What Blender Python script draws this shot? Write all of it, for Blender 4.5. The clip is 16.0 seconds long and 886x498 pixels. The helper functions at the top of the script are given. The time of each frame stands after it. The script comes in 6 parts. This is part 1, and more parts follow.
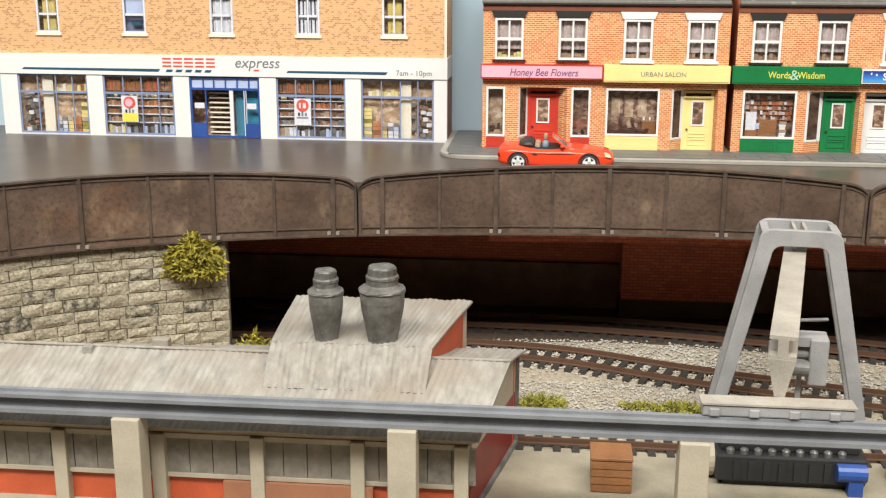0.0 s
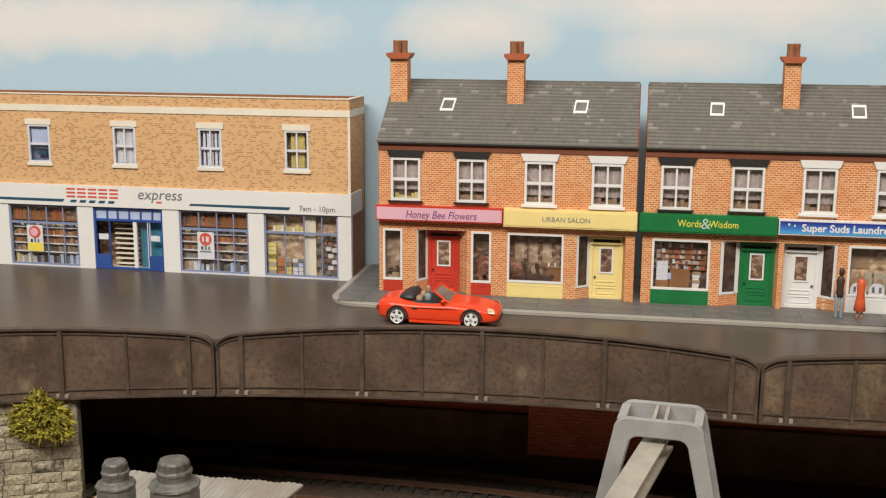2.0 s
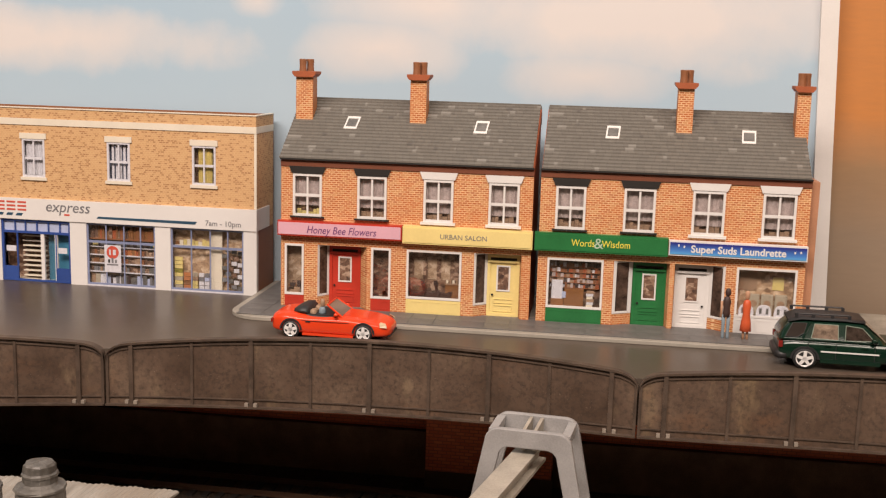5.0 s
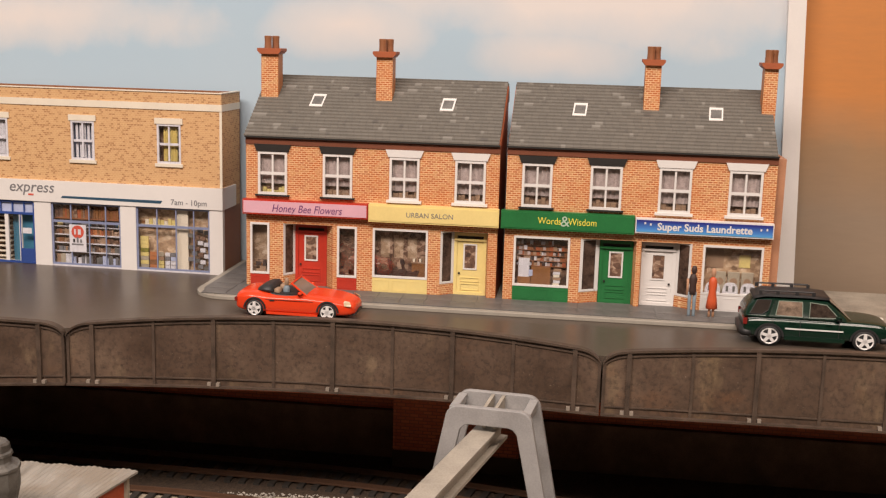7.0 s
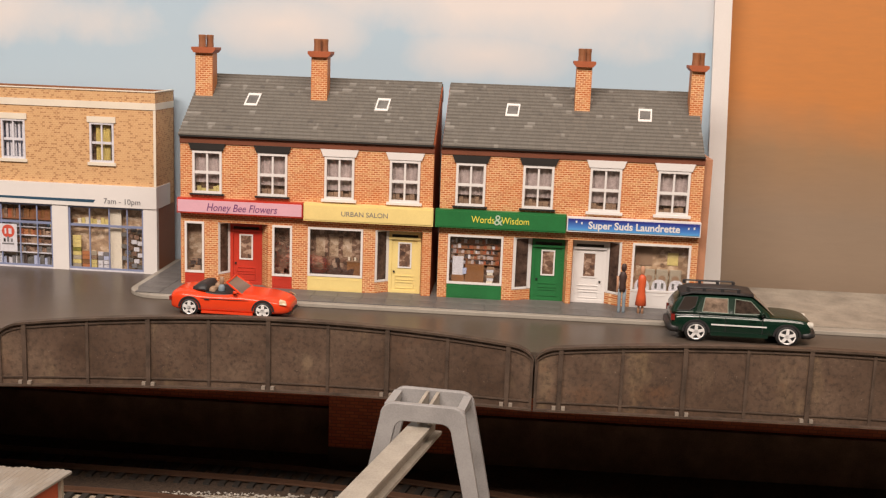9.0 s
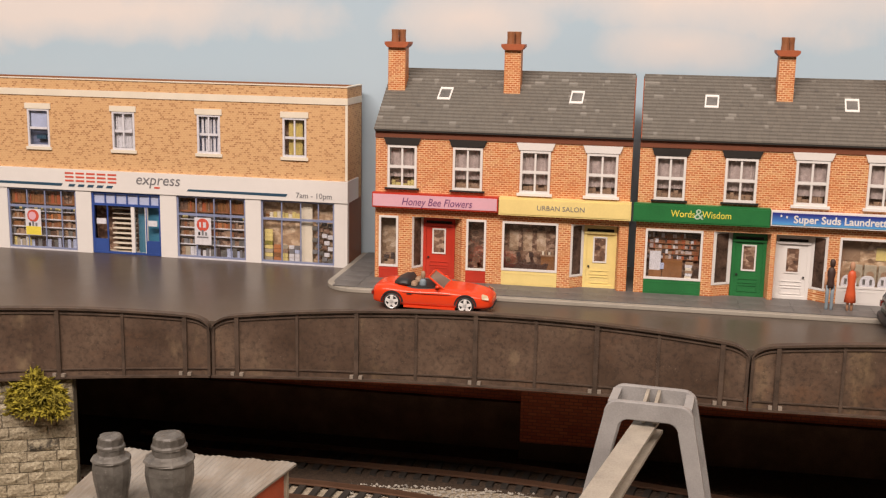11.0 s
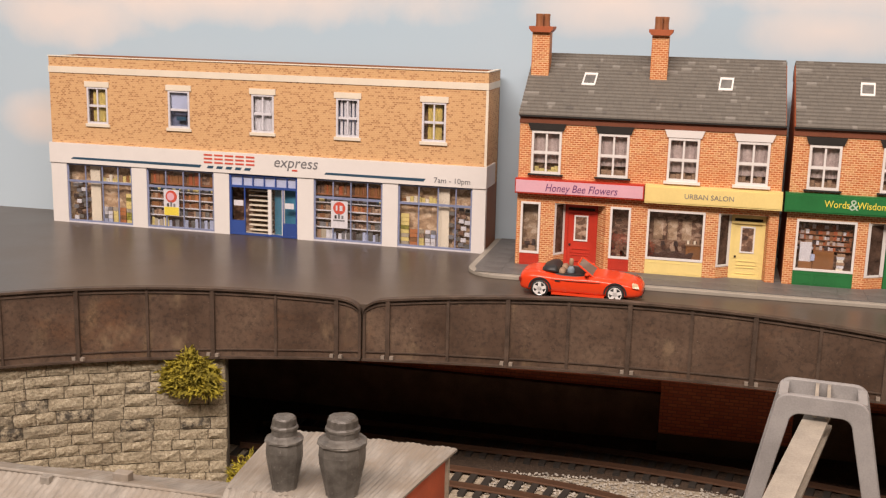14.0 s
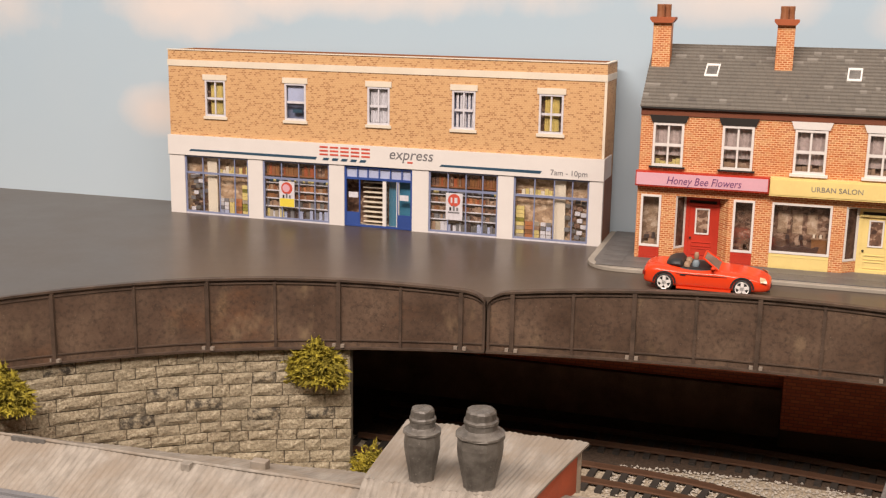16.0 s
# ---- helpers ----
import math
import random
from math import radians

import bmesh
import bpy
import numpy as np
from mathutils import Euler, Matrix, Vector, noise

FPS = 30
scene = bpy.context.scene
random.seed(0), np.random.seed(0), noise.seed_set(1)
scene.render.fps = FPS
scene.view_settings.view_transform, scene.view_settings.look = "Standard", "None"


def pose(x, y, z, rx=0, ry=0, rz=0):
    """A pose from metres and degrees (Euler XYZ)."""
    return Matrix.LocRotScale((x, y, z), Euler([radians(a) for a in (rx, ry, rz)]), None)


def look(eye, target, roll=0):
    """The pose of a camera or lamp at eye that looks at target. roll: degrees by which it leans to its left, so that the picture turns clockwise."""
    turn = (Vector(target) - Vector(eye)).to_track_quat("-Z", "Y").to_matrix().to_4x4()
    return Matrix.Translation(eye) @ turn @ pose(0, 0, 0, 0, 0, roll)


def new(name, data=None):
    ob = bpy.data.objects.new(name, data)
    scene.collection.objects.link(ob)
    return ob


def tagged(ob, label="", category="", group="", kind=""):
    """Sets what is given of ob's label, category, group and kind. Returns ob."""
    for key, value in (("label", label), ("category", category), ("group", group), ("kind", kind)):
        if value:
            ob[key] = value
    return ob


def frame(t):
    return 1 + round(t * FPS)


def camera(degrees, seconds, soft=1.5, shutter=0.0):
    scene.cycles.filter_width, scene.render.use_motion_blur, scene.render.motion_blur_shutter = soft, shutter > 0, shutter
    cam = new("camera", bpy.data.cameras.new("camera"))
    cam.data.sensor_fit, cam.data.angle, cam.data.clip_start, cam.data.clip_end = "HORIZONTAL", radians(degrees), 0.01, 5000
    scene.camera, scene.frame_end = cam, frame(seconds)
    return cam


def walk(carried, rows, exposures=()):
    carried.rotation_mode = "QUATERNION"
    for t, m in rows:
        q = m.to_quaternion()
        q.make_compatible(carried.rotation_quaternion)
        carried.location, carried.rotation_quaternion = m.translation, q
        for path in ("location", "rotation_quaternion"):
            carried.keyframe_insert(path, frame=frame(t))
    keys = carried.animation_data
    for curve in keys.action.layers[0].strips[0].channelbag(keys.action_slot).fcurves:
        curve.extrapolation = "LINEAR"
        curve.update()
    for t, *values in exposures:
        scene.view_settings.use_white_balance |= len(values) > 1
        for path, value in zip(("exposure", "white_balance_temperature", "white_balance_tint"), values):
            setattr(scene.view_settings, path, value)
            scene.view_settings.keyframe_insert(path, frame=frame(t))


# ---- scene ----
# ---- camera ----
cam = camera(42.85, 16.0, soft=1.25)
ROWS = [
    (0, look((0.0364, -0.5725, 0.0946), (-0.0012, -0.1868, -0.0044), 0.20)),
    (0.5, look((0.0622, -0.5600, 0.1033), (0.0237, -0.1744, 0.0043), 0.13)),
    (1, look((0.0902, -0.5412, 0.1179), (0.0496, -0.1556, 0.0197), 0.08)),
    (1.5, look((0.1119, -0.5268, 0.1239), (0.0616, -0.1388, 0.0405), 0.12)),
    (2, look((0.1221, -0.5202, 0.1301), (0.0549, -0.1339, 0.0512), 0.33)),
    (2.5, look((0.1383, -0.5185, 0.1311), (0.0667, -0.1331, 0.0513), 0.57)),
    (3, look((0.1441, -0.5189, 0.1310), (0.0674, -0.1330, 0.0593), 0.97)),
    (3.5, look((0.1475, -0.5193, 0.1297), (0.0666, -0.1344, 0.0569), 0.99)),
    (4, look((0.1506, -0.5216, 0.1291), (0.0743, -0.1360, 0.0553), 1.11)),
    (4.5, look((0.1533, -0.5232, 0.1266), (0.0909, -0.1342, 0.0574), 1.46)),
    (5, look((0.1553, -0.5235, 0.1252), (0.0991, -0.1333, 0.0573), 1.60)),
    (5.6, look((0.1581, -0.5225, 0.1240), (0.1051, -0.1321, 0.0549), 1.64)),
    (6.3, look((0.1615, -0.5207, 0.1232), (0.1093, -0.1308, 0.0511), 1.60)),
    (7, look((0.1641, -0.5196, 0.1229), (0.1132, -0.1298, 0.0491), 1.59)),
    (7.5, look((0.1689, -0.5190, 0.1229), (0.1245, -0.1284, 0.0490), 1.68)),
    (8, look((0.1698, -0.5201, 0.1235), (0.1321, -0.1289, 0.0487), 1.76)),
    (8.2, look((0.1722, -0.5234, 0.1236), (0.1365, -0.1317, 0.0504), 1.85)),
    (8.7, look((0.1694, -0.5245, 0.1243), (0.1391, -0.1326, 0.0504), 1.98)),
    (9.2, look((0.1612, -0.5258, 0.1250), (0.1336, -0.1337, 0.0508), 2.12)),
    (9.7, look((0.1502, -0.5268, 0.1256), (0.1208, -0.1350, 0.0509), 2.16)),
    (10.2, look((0.1390, -0.5272, 0.1256), (0.1013, -0.1362, 0.0501), 1.98)),
    (10.5, look((0.1332, -0.5268, 0.1252), (0.0866, -0.1369, 0.0489), 1.73)),
    (11, look((0.1236, -0.5257, 0.1243), (0.0577, -0.1390, 0.0460), 1.13)),
    (11.5, look((0.1154, -0.5267, 0.1243), (0.0397, -0.1419, 0.0455), 1.00)),
    (12, look((0.1104, -0.5257, 0.1225), (0.0341, -0.1412, 0.0430), 1.20)),
    (12.5, look((0.1055, -0.5260, 0.1239), (0.0201, -0.1437, 0.0432), 0.97)),
    (13, look((0.1001, -0.5274, 0.1239), (0.0119, -0.1459, 0.0421), 1.02)),
    (13.5, look((0.0927, -0.5304, 0.1248), (0.0051, -0.1489, 0.0425), 1.34)),
    (14, look((0.0887, -0.5297, 0.1229), (-0.0007, -0.1489, 0.0393), 1.40)),
    (14.5, look((0.0859, -0.5293, 0.1221), (-0.0097, -0.1502, 0.0375), 1.21)),
    (15, look((0.0755, -0.5333, 0.1245), (-0.0299, -0.1572, 0.0384), 1.03)),
    (15.5, look((0.0700, -0.5354, 0.1250), (-0.0443, -0.1622, 0.0377), 0.92)),
    (16, look((0.0679, -0.5348, 0.1231), (-0.0465, -0.1615, 0.0358), 0.90)),
]
EXPOSURES = [(0, 0.46, 5950, 8), (0.8, 0.36, 5950, 8), (1.5, 0.02, 6050, 8), (2.5, -0.16, 6500, 15), (3.5, -0.18, 6900, 23), (4.5, -0.13, 6950, 23), (7.0, -0.16, 6900, 23), (8.0, -0.08, 6900, 22), (11.0, -0.12, 6900, 23), (14.0, -0.04, 6950, 25), (16.0, 0.02, 6950, 23)]
walk(cam, ROWS, EXPOSURES)

# ---- light: a room with ceiling lamps ----
world = bpy.data.worlds.new("room_air")
scene.world = world
world.use_nodes = True
world.node_tree.nodes["Background"].inputs[0].default_value = (1.0, 0.96, 0.9, 1)
world.node_tree.nodes["Background"].inputs[1].default_value = 0.08


def ceiling_panel(name, eye, target, w, h, watts, colour):
    data = bpy.data.lights.new(name, "AREA")
    data.shape, data.size, data.size_y, data.energy, data.color = "RECTANGLE", w, h, watts, colour
    ob = new(name, data)
    ob.matrix_world = look(eye, target)
    return ob


ceiling_panel("ceiling_lamp", (-0.25, -1.05, 1.12), (0.0, 0.0, 0.0), 1.2, 0.3, 30, (1.0, 0.93, 0.82))
ceiling_panel("ceiling_lamp", (0.75, -0.9, 1.25), (0.2, 0.0, 0.0), 1.2, 0.3, 17, (1.0, 0.92, 0.8))

# ---- helpers: all building is in millimetres of the model ----
MM = 0.001


def thing(name, label, category, x=0, y=0, z=0, rz=0, group="", kind=""):
    ob = new(name)
    ob.empty_display_size = 0.01
    ob.matrix_basis = pose(x * MM, y * MM, z * MM, 0, 0, rz)
    return tagged(ob, label, category, group, kind)


def mesh_of(bm, name, smooth=False):
    bmesh.ops.recalc_face_normals(bm, faces=bm.faces)
    bmesh.ops.scale(bm, vec=(MM, MM, MM), verts=bm.verts)
    me = bpy.data.meshes.new(name)
    bm.to_mesh(me)
    bm.free()
    if smooth:
        for p in me.polygons:
            p.use_smooth = True
    return me


def part(name, bm, material, parent=None, label="", smooth=False, bevel=0.0, shadow=True):
    ob = new(name, mesh_of(bm, name, smooth))
    ob.data.materials.append(material)
    if parent:
        ob.parent = parent
    if label:
        ob["label"] = label
    if bevel:
        m = ob.modifiers.new("bevel", "BEVEL")
        m.width, m.segments, m.limit_method = bevel * MM, 2, "ANGLE"
    ob.visible_shadow = shadow
    return ob


def setting(name, bm, material, label, category, bevel=0.0, smooth=False):
    return tagged(part(name, bm, material, None, "", smooth, bevel), label, category, "", "structure")


def box(x0, x1, y0, y1, z0, z1, bm=None):
    bm = bm or bmesh.new()
    v = [bm.verts.new(p) for p in ((x0, y0, z0), (x1, y0, z0), (x1, y1, z0), (x0, y1, z0), (x0, y0, z1), (x1, y0, z1), (x1, y1, z1), (x0, y1, z1))]
    for f in ((0, 1, 2, 3), (4, 7, 6, 5), (0, 4, 5, 1), (1, 5, 6, 2), (2, 6, 7, 3), (3, 7, 4, 0)):
        bm.faces.new([v[i] for i in f])
    return bm


def slab(pts, y0, y1, bm=None):
    """A flat outline of (x, z) points given thickness from y0 to y1."""
    bm = bm or bmesh.new()
    a = [bm.verts.new((x, y0, z)) for x, z in pts]
    b = [bm.verts.new((x, y1, z)) for x, z in pts]
    n = len(pts)
    bm.faces.new(a)
    bm.faces.new(b[::-1])
    for i in range(n):
        bm.faces.new((a[i], b[i], b[(i + 1) % n], a[(i + 1) % n]))
    return bm


def plate(pts, z0, z1, bm=None):
    """A flat outline of (x, y) points given thickness from z0 to z1."""
    bm = bm or bmesh.new()
    a = [bm.verts.new((x, y, z0)) for x, y in pts]
    b = [bm.verts.new((x, y, z1)) for x, y in pts]
    n = len(pts)
    bm.faces.new(a)
    bm.faces.new(b[::-1])
    for i in range(n):
        bm.faces.new((a[i], b[i], b[(i + 1) % n], a[(i + 1) % n]))
    return bm


def hexa(p, bm=None):
    """Eight corners: four of the bottom, four of the top, both the same way round."""
    bm = bm or bmesh.new()
    v = [bm.verts.new(q) for q in p]
    for f in ((0, 1, 2, 3), (4, 7, 6, 5), (0, 4, 5, 1), (1, 5, 6, 2), (2, 6, 7, 3), (3, 7, 4, 0)):
        bm.faces.new([v[i] for i in f])
    return bm


def frame_bars(x0, x1, z0, z1, w, y0, y1, bm=None):
    bm = bm or bmesh.new()
    box(x0, x0 + w, y0, y1, z0, z1, bm)
    box(x1 - w, x1, y0, y1, z0, z1, bm)
    box(x0 + w, x1 - w, y0, y1, z1 - w, z1, bm)
    box(x0 + w, x1 - w, y0, y1, z0, z0 + w, bm)
    return bm


def lathe(profile, cx=0, cy=0, n=20, bm=None):
    """Rings of (radius, z) round an upright axis."""
    bm = bm or bmesh.new()
    rings = []
    for r, z in profile:
        rings.append([bm.verts.new((cx + r * math.cos(2 * math.pi * i / n), cy + r * math.sin(2 * math.pi * i / n), z)) for i in range(n)])
    for a, b in zip(rings, rings[1:]):
        for i in range(n):
            bm.faces.new((a[i], a[(i + 1) % n], b[(i + 1) % n], b[i]))
    bm.faces.new(rings[0][::-1])
    bm.faces.new(rings[-1])
    return bm


def rod(p, q, r, n=8, bm=None):
    bm = bm or bmesh.new()
    p, q = Vector(p), Vector(q)
    ax = (q - p).normalized()
    u = ax.orthogonal().normalized()
    w = ax.cross(u)
    rings = [[bm.verts.new(c + r * (math.cos(2 * math.pi * i / n) * u + math.sin(2 * math.pi * i / n) * w)) for i in range(n)] for c in (p, q)]
    for i in range(n):
        bm.faces.new((rings[0][i], rings[0][(i + 1) % n], rings[1][(i + 1) % n], rings[1][i]))
    bm.faces.new(rings[0][::-1])
    bm.faces.new(rings[1])
    return bm


def loft(sections, bm=None, caps=True):
    """Closed rings of points, one after the other."""
    bm = bm or bmesh.new()
    rings = [[bm.verts.new(p) for p in s] for s in sections]
    n = len(rings[0])
    for a, b in zip(rings, rings[1:]):
        for i in range(n):
            bm.faces.new((a[i], a[(i + 1) % n], b[(i + 1) % n], b[i]))
    if caps:
        bm.faces.new(rings[0][::-1])
        bm.faces.new(rings[-1])
    return bm


def words(text, size, material, parent, x, y, z, name="lettering", shear=0.0, squeeze=1.0, bold=0.0, label="", rx=90):
    data = bpy.data.curves.new(name, "FONT")
    data.body, data.size, data.extrude, data.shear, data.align_x, data.align_y, data.offset = text, size, 0.08, shear, "CENTER", "CENTER", bold
    data.resolution_u = 3
    tmp = bpy.data.objects.new(name, data)
    scene.collection.objects.link(tmp)
    me = bpy.data.meshes.new_from_object(tmp.evaluated_get(bpy.context.evaluated_depsgraph_get()))
    bpy.data.objects.remove(tmp)
    me.transform(Matrix.Translation((x * MM, y * MM, z * MM)) @ Matrix.Rotation(radians(rx), 4, "X") @ Matrix.Diagonal((MM * squeeze, MM, MM, 1)))
    me.materials.clear()
    me.materials.append(material)
    ob = new(name, me)
    ob.parent = parent
    if label:
        ob["label"] = label
    return ob


# ---- materials ----
class Nodes:
    def __init__(self, name):
        self.mat = bpy.data.materials.new(name)
        self.mat.use_nodes = True
        self.t = self.mat.node_tree
        self.b = self.t.nodes["Principled BSDF"]
        self.coord = self.t.nodes.new("ShaderNodeTexCoord")

    def add(self, kind, **inputs):
        n = self.t.nodes.new(kind)
        for k, v in inputs.items():
            self.put(n.inputs[k.replace("_", " ")], v)
        return n

    def put(self, socket, v):
        if isinstance(v, bpy.types.NodeSocket):
            self.t.links.new(v, socket)
        elif isinstance(v, (tuple, list)) and len(v) == 3 and socket.type == "RGBA":
            socket.default_value = (*v, 1)
        else:
            socket.default_value = v

    def math(self, op, a, b=0.0, c=None):
        n = self.t.nodes.new("ShaderNodeMath")
        n.operation = op
        self.put(n.inputs[0], a)
        self.put(n.inputs[1], b)
        if c is not None:
            self.put(n.inputs[2], c)
        return n.outputs[0]

    def mix(self, f, a, b, mode="MIX"):
        n = self.t.nodes.new("ShaderNodeMix")
        n.data_type, n.blend_type = "RGBA", mode
        self.put(n.inputs[0], f)
        self.put(n.inputs[6], a)
        self.put(n.inputs[7], b)
        return n.outputs[2]

    def mm(self, scale=(1, 1, 1), place=(0, 0, 0)):
        m = self.t.nodes.new("ShaderNodeMapping")
        self.t.links.new(self.coord.outputs["Object"], m.inputs[0])
        m.inputs["Scale"].default_value = [s * 1000 for s in scale]
        m.inputs["Location"].default_value = place
        return m.outputs[0]

    def noise(self, scale, detail=4.0, rough=0.6, vec=None):
        n = self.t.nodes.new("ShaderNodeTexNoise")
        self.t.links.new(vec or self.mm(), n.inputs["Vector"])
        n.inputs["Scale"].default_value, n.inputs["Detail"].default_value, n.inputs["Roughness"].default_value = scale, detail, rough
        return n.outputs["Fac"]

    def ramp(self, f, stops):
        n = self.t.nodes.new("ShaderNodeValToRGB")
        self.put(n.inputs[0], f)
        e = n.color_ramp.elements
        while len(e) < len(stops):
            e.new(0.5)
        for s, (p, c) in zip(e, stops):
            s.position = p
            s.color = (*c, 1) if len(c) == 3 else c
        return n.outputs["Color"]

    def bump(self, height, depth, dist=0.0002):
        n = self.t.nodes.new("ShaderNodeBump")
        n.inputs["Strength"].default_value, n.inputs["Distance"].default_value = depth, dist
        self.put(n.inputs["Height"], height)
        self.t.links.new(n.outputs[0], self.b.inputs["Normal"])

    def done(self, colour, rough=0.6, metal=0.0, spec=0.5):
        self.put(self.b.inputs["Base Color"], colour)
        self.put(self.b.inputs["Roughness"], rough)
        self.put(self.b.inputs["Metallic"], metal)
        self.b.inputs["Specular IOR Level"].default_value = spec
        return self.mat


def grey(v):
    return (v, v, v)


def plain(name, colour, rough=0.5, metal=0.0, vary=0.12, scale=0.25, bump=0.15, spec=0.5):
    """Paint or plastic with slight blotches and grain."""
    n = Nodes(name)
    big, fine = n.noise(scale * 0.3, 3), n.noise(scale * 6, 5)
    f = n.math("ADD", n.math("MULTIPLY", big, 0.6), n.math("MULTIPLY", fine, 0.4))
    lo, hi = [c * (1 - vary * 2) for c in colour], [min(1, c * (1 + vary)) for c in colour]
    n.bump(fine, bump, 0.0001)
    return n.done(n.ramp(f, [(0.3, lo), (0.7, hi)]), rough, metal, spec)


def brick_mat(name, c1, c2, mortar, w=3.1, h=1.12, joint=0.16, rough=0.7, fade=0.3, flecks=None, most=0.72):
    """Brick card: mortar lines, a tone for each brick, odd bricks in another colour, broad blotches."""
    n = Nodes(name)
    s = n.add("ShaderNodeSeparateXYZ", Vector=n.mm())
    v = n.add("ShaderNodeCombineXYZ", X=n.math("ADD", s.outputs[0], s.outputs[1]), Y=s.outputs[2])
    outs = []
    for a, b2, m in ((c1, c2, mortar), (grey(0), grey(1), grey(0))):
        b = n.t.nodes.new("ShaderNodeTexBrick")
        n.t.links.new(v.outputs[0], b.inputs["Vector"])
        for k, val in (("Color1", a), ("Color2", b2), ("Mortar", m), ("Scale", 1.0), ("Mortar Size", joint), ("Mortar Smooth", 0.6), ("Bias", 0.0), ("Brick Width", w), ("Row Height", h)):
            n.put(b.inputs[k], val)
        outs.append(b)
    col = outs[0].outputs["Color"]
    if flecks:
        col = n.mix(n.ramp(outs[1].outputs["Color"], [(most, grey(0)), (most + 0.12, grey(0.85))]), col, flecks)
    col = n.mix(n.ramp(n.noise(0.07, 5), [(0.4, grey(0)), (0.75, grey(fade))]), col, c1)
    col = n.mix(n.ramp(n.noise(0.9, 4, 0.7), [(0.35, grey(0.25)), (0.6, grey(0))]), col, c2)
    n.bump(outs[0].outputs["Fac"], -0.35, 0.0002)
    return n.done(col, rough)


def photo_mat(name, a, b, c):
    """Mottled printed card with small pale and dark patches."""
    n = Nodes(name)
    vor = n.t.nodes.new("ShaderNodeTexVoronoi")
    n.t.links.new(n.mm((1, 1, 1.3)), vor.inputs["Vector"])
    vor.inputs["Scale"].default_value = 0.45
    f = n.math("ADD", n.math("MULTIPLY", n.noise(0.25, 5, 0.7), 0.65), n.math("MULTIPLY", vor.outputs["Color"], 0.35))
    return n.done(n.ramp(f, [(0.30, a), (0.52, b), (0.72, c)]), 0.7)


M_RED_BRICK = brick_mat("red_brick_card", (0.53, 0.152, 0.036), (0.32, 0.072, 0.02), (0.80, 0.56, 0.31), 2.3, 1.0, 0.21, fade=0.5, flecks=(0.60, 0.29, 0.11), most=0.6)
M_BUFF_BRICK = brick_mat("buff_brick_card", (0.59, 0.355, 0.17), (0.54, 0.305, 0.135), (0.66, 0.44, 0.23), 1.75, 0.98, 0.14, fade=0.3, flecks=(0.33, 0.15, 0.06), most=0.66)
M_DARK_BRICK = brick_mat("dark_red_brick", (0.56, 0.15, 0.065), (0.42, 0.10, 0.045), (0.22, 0.08, 0.05), 4.4, 1.7, 0.28)
M_TERRACOTTA = plain("terracotta_edge", (0.36, 0.09, 0.03), 0.65)
M_EAVESSHADE = plain("dark_red_eaves_shade", (0.17, 0.05, 0.022), 0.6)
M_CHIMNEYSIDE = plain("orange_card_side", (0.46, 0.17, 0.06), 0.6)
M_BROWN_EDGE = plain("brown_brick_side", (0.26, 0.10, 0.04), 0.6)
M_WHITE = plain("white_card", (0.70, 0.685, 0.66), 0.45, vary=0.03)
M_CREAM = plain("cream_card", (0.72, 0.66, 0.54), 0.5, vary=0.05)
M_BLACK = plain("black_paint", (0.02, 0.018, 0.016), 0.5)
M_RED = plain("red_door_paint", (0.50, 0.04, 0.02), 0.4)
M_YELLOW = plain("yellow_paint", (0.78, 0.63, 0.25), 0.45, vary=0.05)
M_GREEN = plain("green_paint", (0.012, 0.16, 0.045), 0.4)
M_BLUE = plain("blue_paint", (0.03, 0.075, 0.28), 0.35)
M_PINK = plain("pink_paint", (0.68, 0.39, 0.46), 0.5, vary=0.05)
M_GREYBLUE = plain("grey_blue_frame", (0.22, 0.26, 0.40), 0.4)
M_NAVY = plain("dark_teal_print", (0.02, 0.07, 0.12), 0.5)
M_PRINT_RED = plain("red_print", (0.60, 0.09, 0.055), 0.5)
M_PRINT_GREY = plain("grey_print", (0.18, 0.18, 0.19), 0.5)
M_GOLD = plain("yellow_print", (0.80, 0.66, 0.08), 0.5)
M_LILAC = plain("dark_mauve_print", (0.16, 0.05, 0.16), 0.5)
M_LEAFPRINT = plain("pale_leaf_print", (0.42, 0.55, 0.42), 0.5)
M_CURTAIN_Y = plain("yellow_curtain", (0.70, 0.58, 0.22), 0.7, vary=0.15)
M_CURTAIN_B = plain("pale_blue_blind", (0.42, 0.48, 0.66), 0.7)
M_NET = plain("net_curtain", (0.46, 0.38, 0.36), 0.8, vary=0.2, scale=1.5)
M_LACE = plain("white_net", (0.62, 0.62, 0.66), 0.8, vary=0.1, scale=1.5)
M_INSIDE = photo_mat("brown_shop_interior", (0.05, 0.025, 0.016), (0.17, 0.09, 0.055), (0.50, 0.36, 0.26))
M_INSIDE_WARM = photo_mat("warm_shop_interior", (0.18, 0.115, 0.07), (0.36, 0.25, 0.16), (0.58, 0.47, 0.36))


M_SHOPBACK = photo_mat("bright_printed_interior", (0.20, 0.12, 0.07), (0.46, 0.31, 0.19), (0.74, 0.60, 0.44))


def gradient_sign():
    n = Nodes("blue_shaded_sign")
    s = n.add("ShaderNodeSeparateXYZ", Vector=n.mm())
    f = n.math("MULTIPLY_ADD", s.outputs[2], 1 / 7.0, -37.3 / 7.0)
    return n.done(n.ramp(f, [(0.0, (0.10, 0.42, 0.72)), (0.35, (0.05, 0.20, 0.55)), (0.8, (0.02, 0.03, 0.22))]), 0.45)


M_BLUESIGN = gradient_sign()


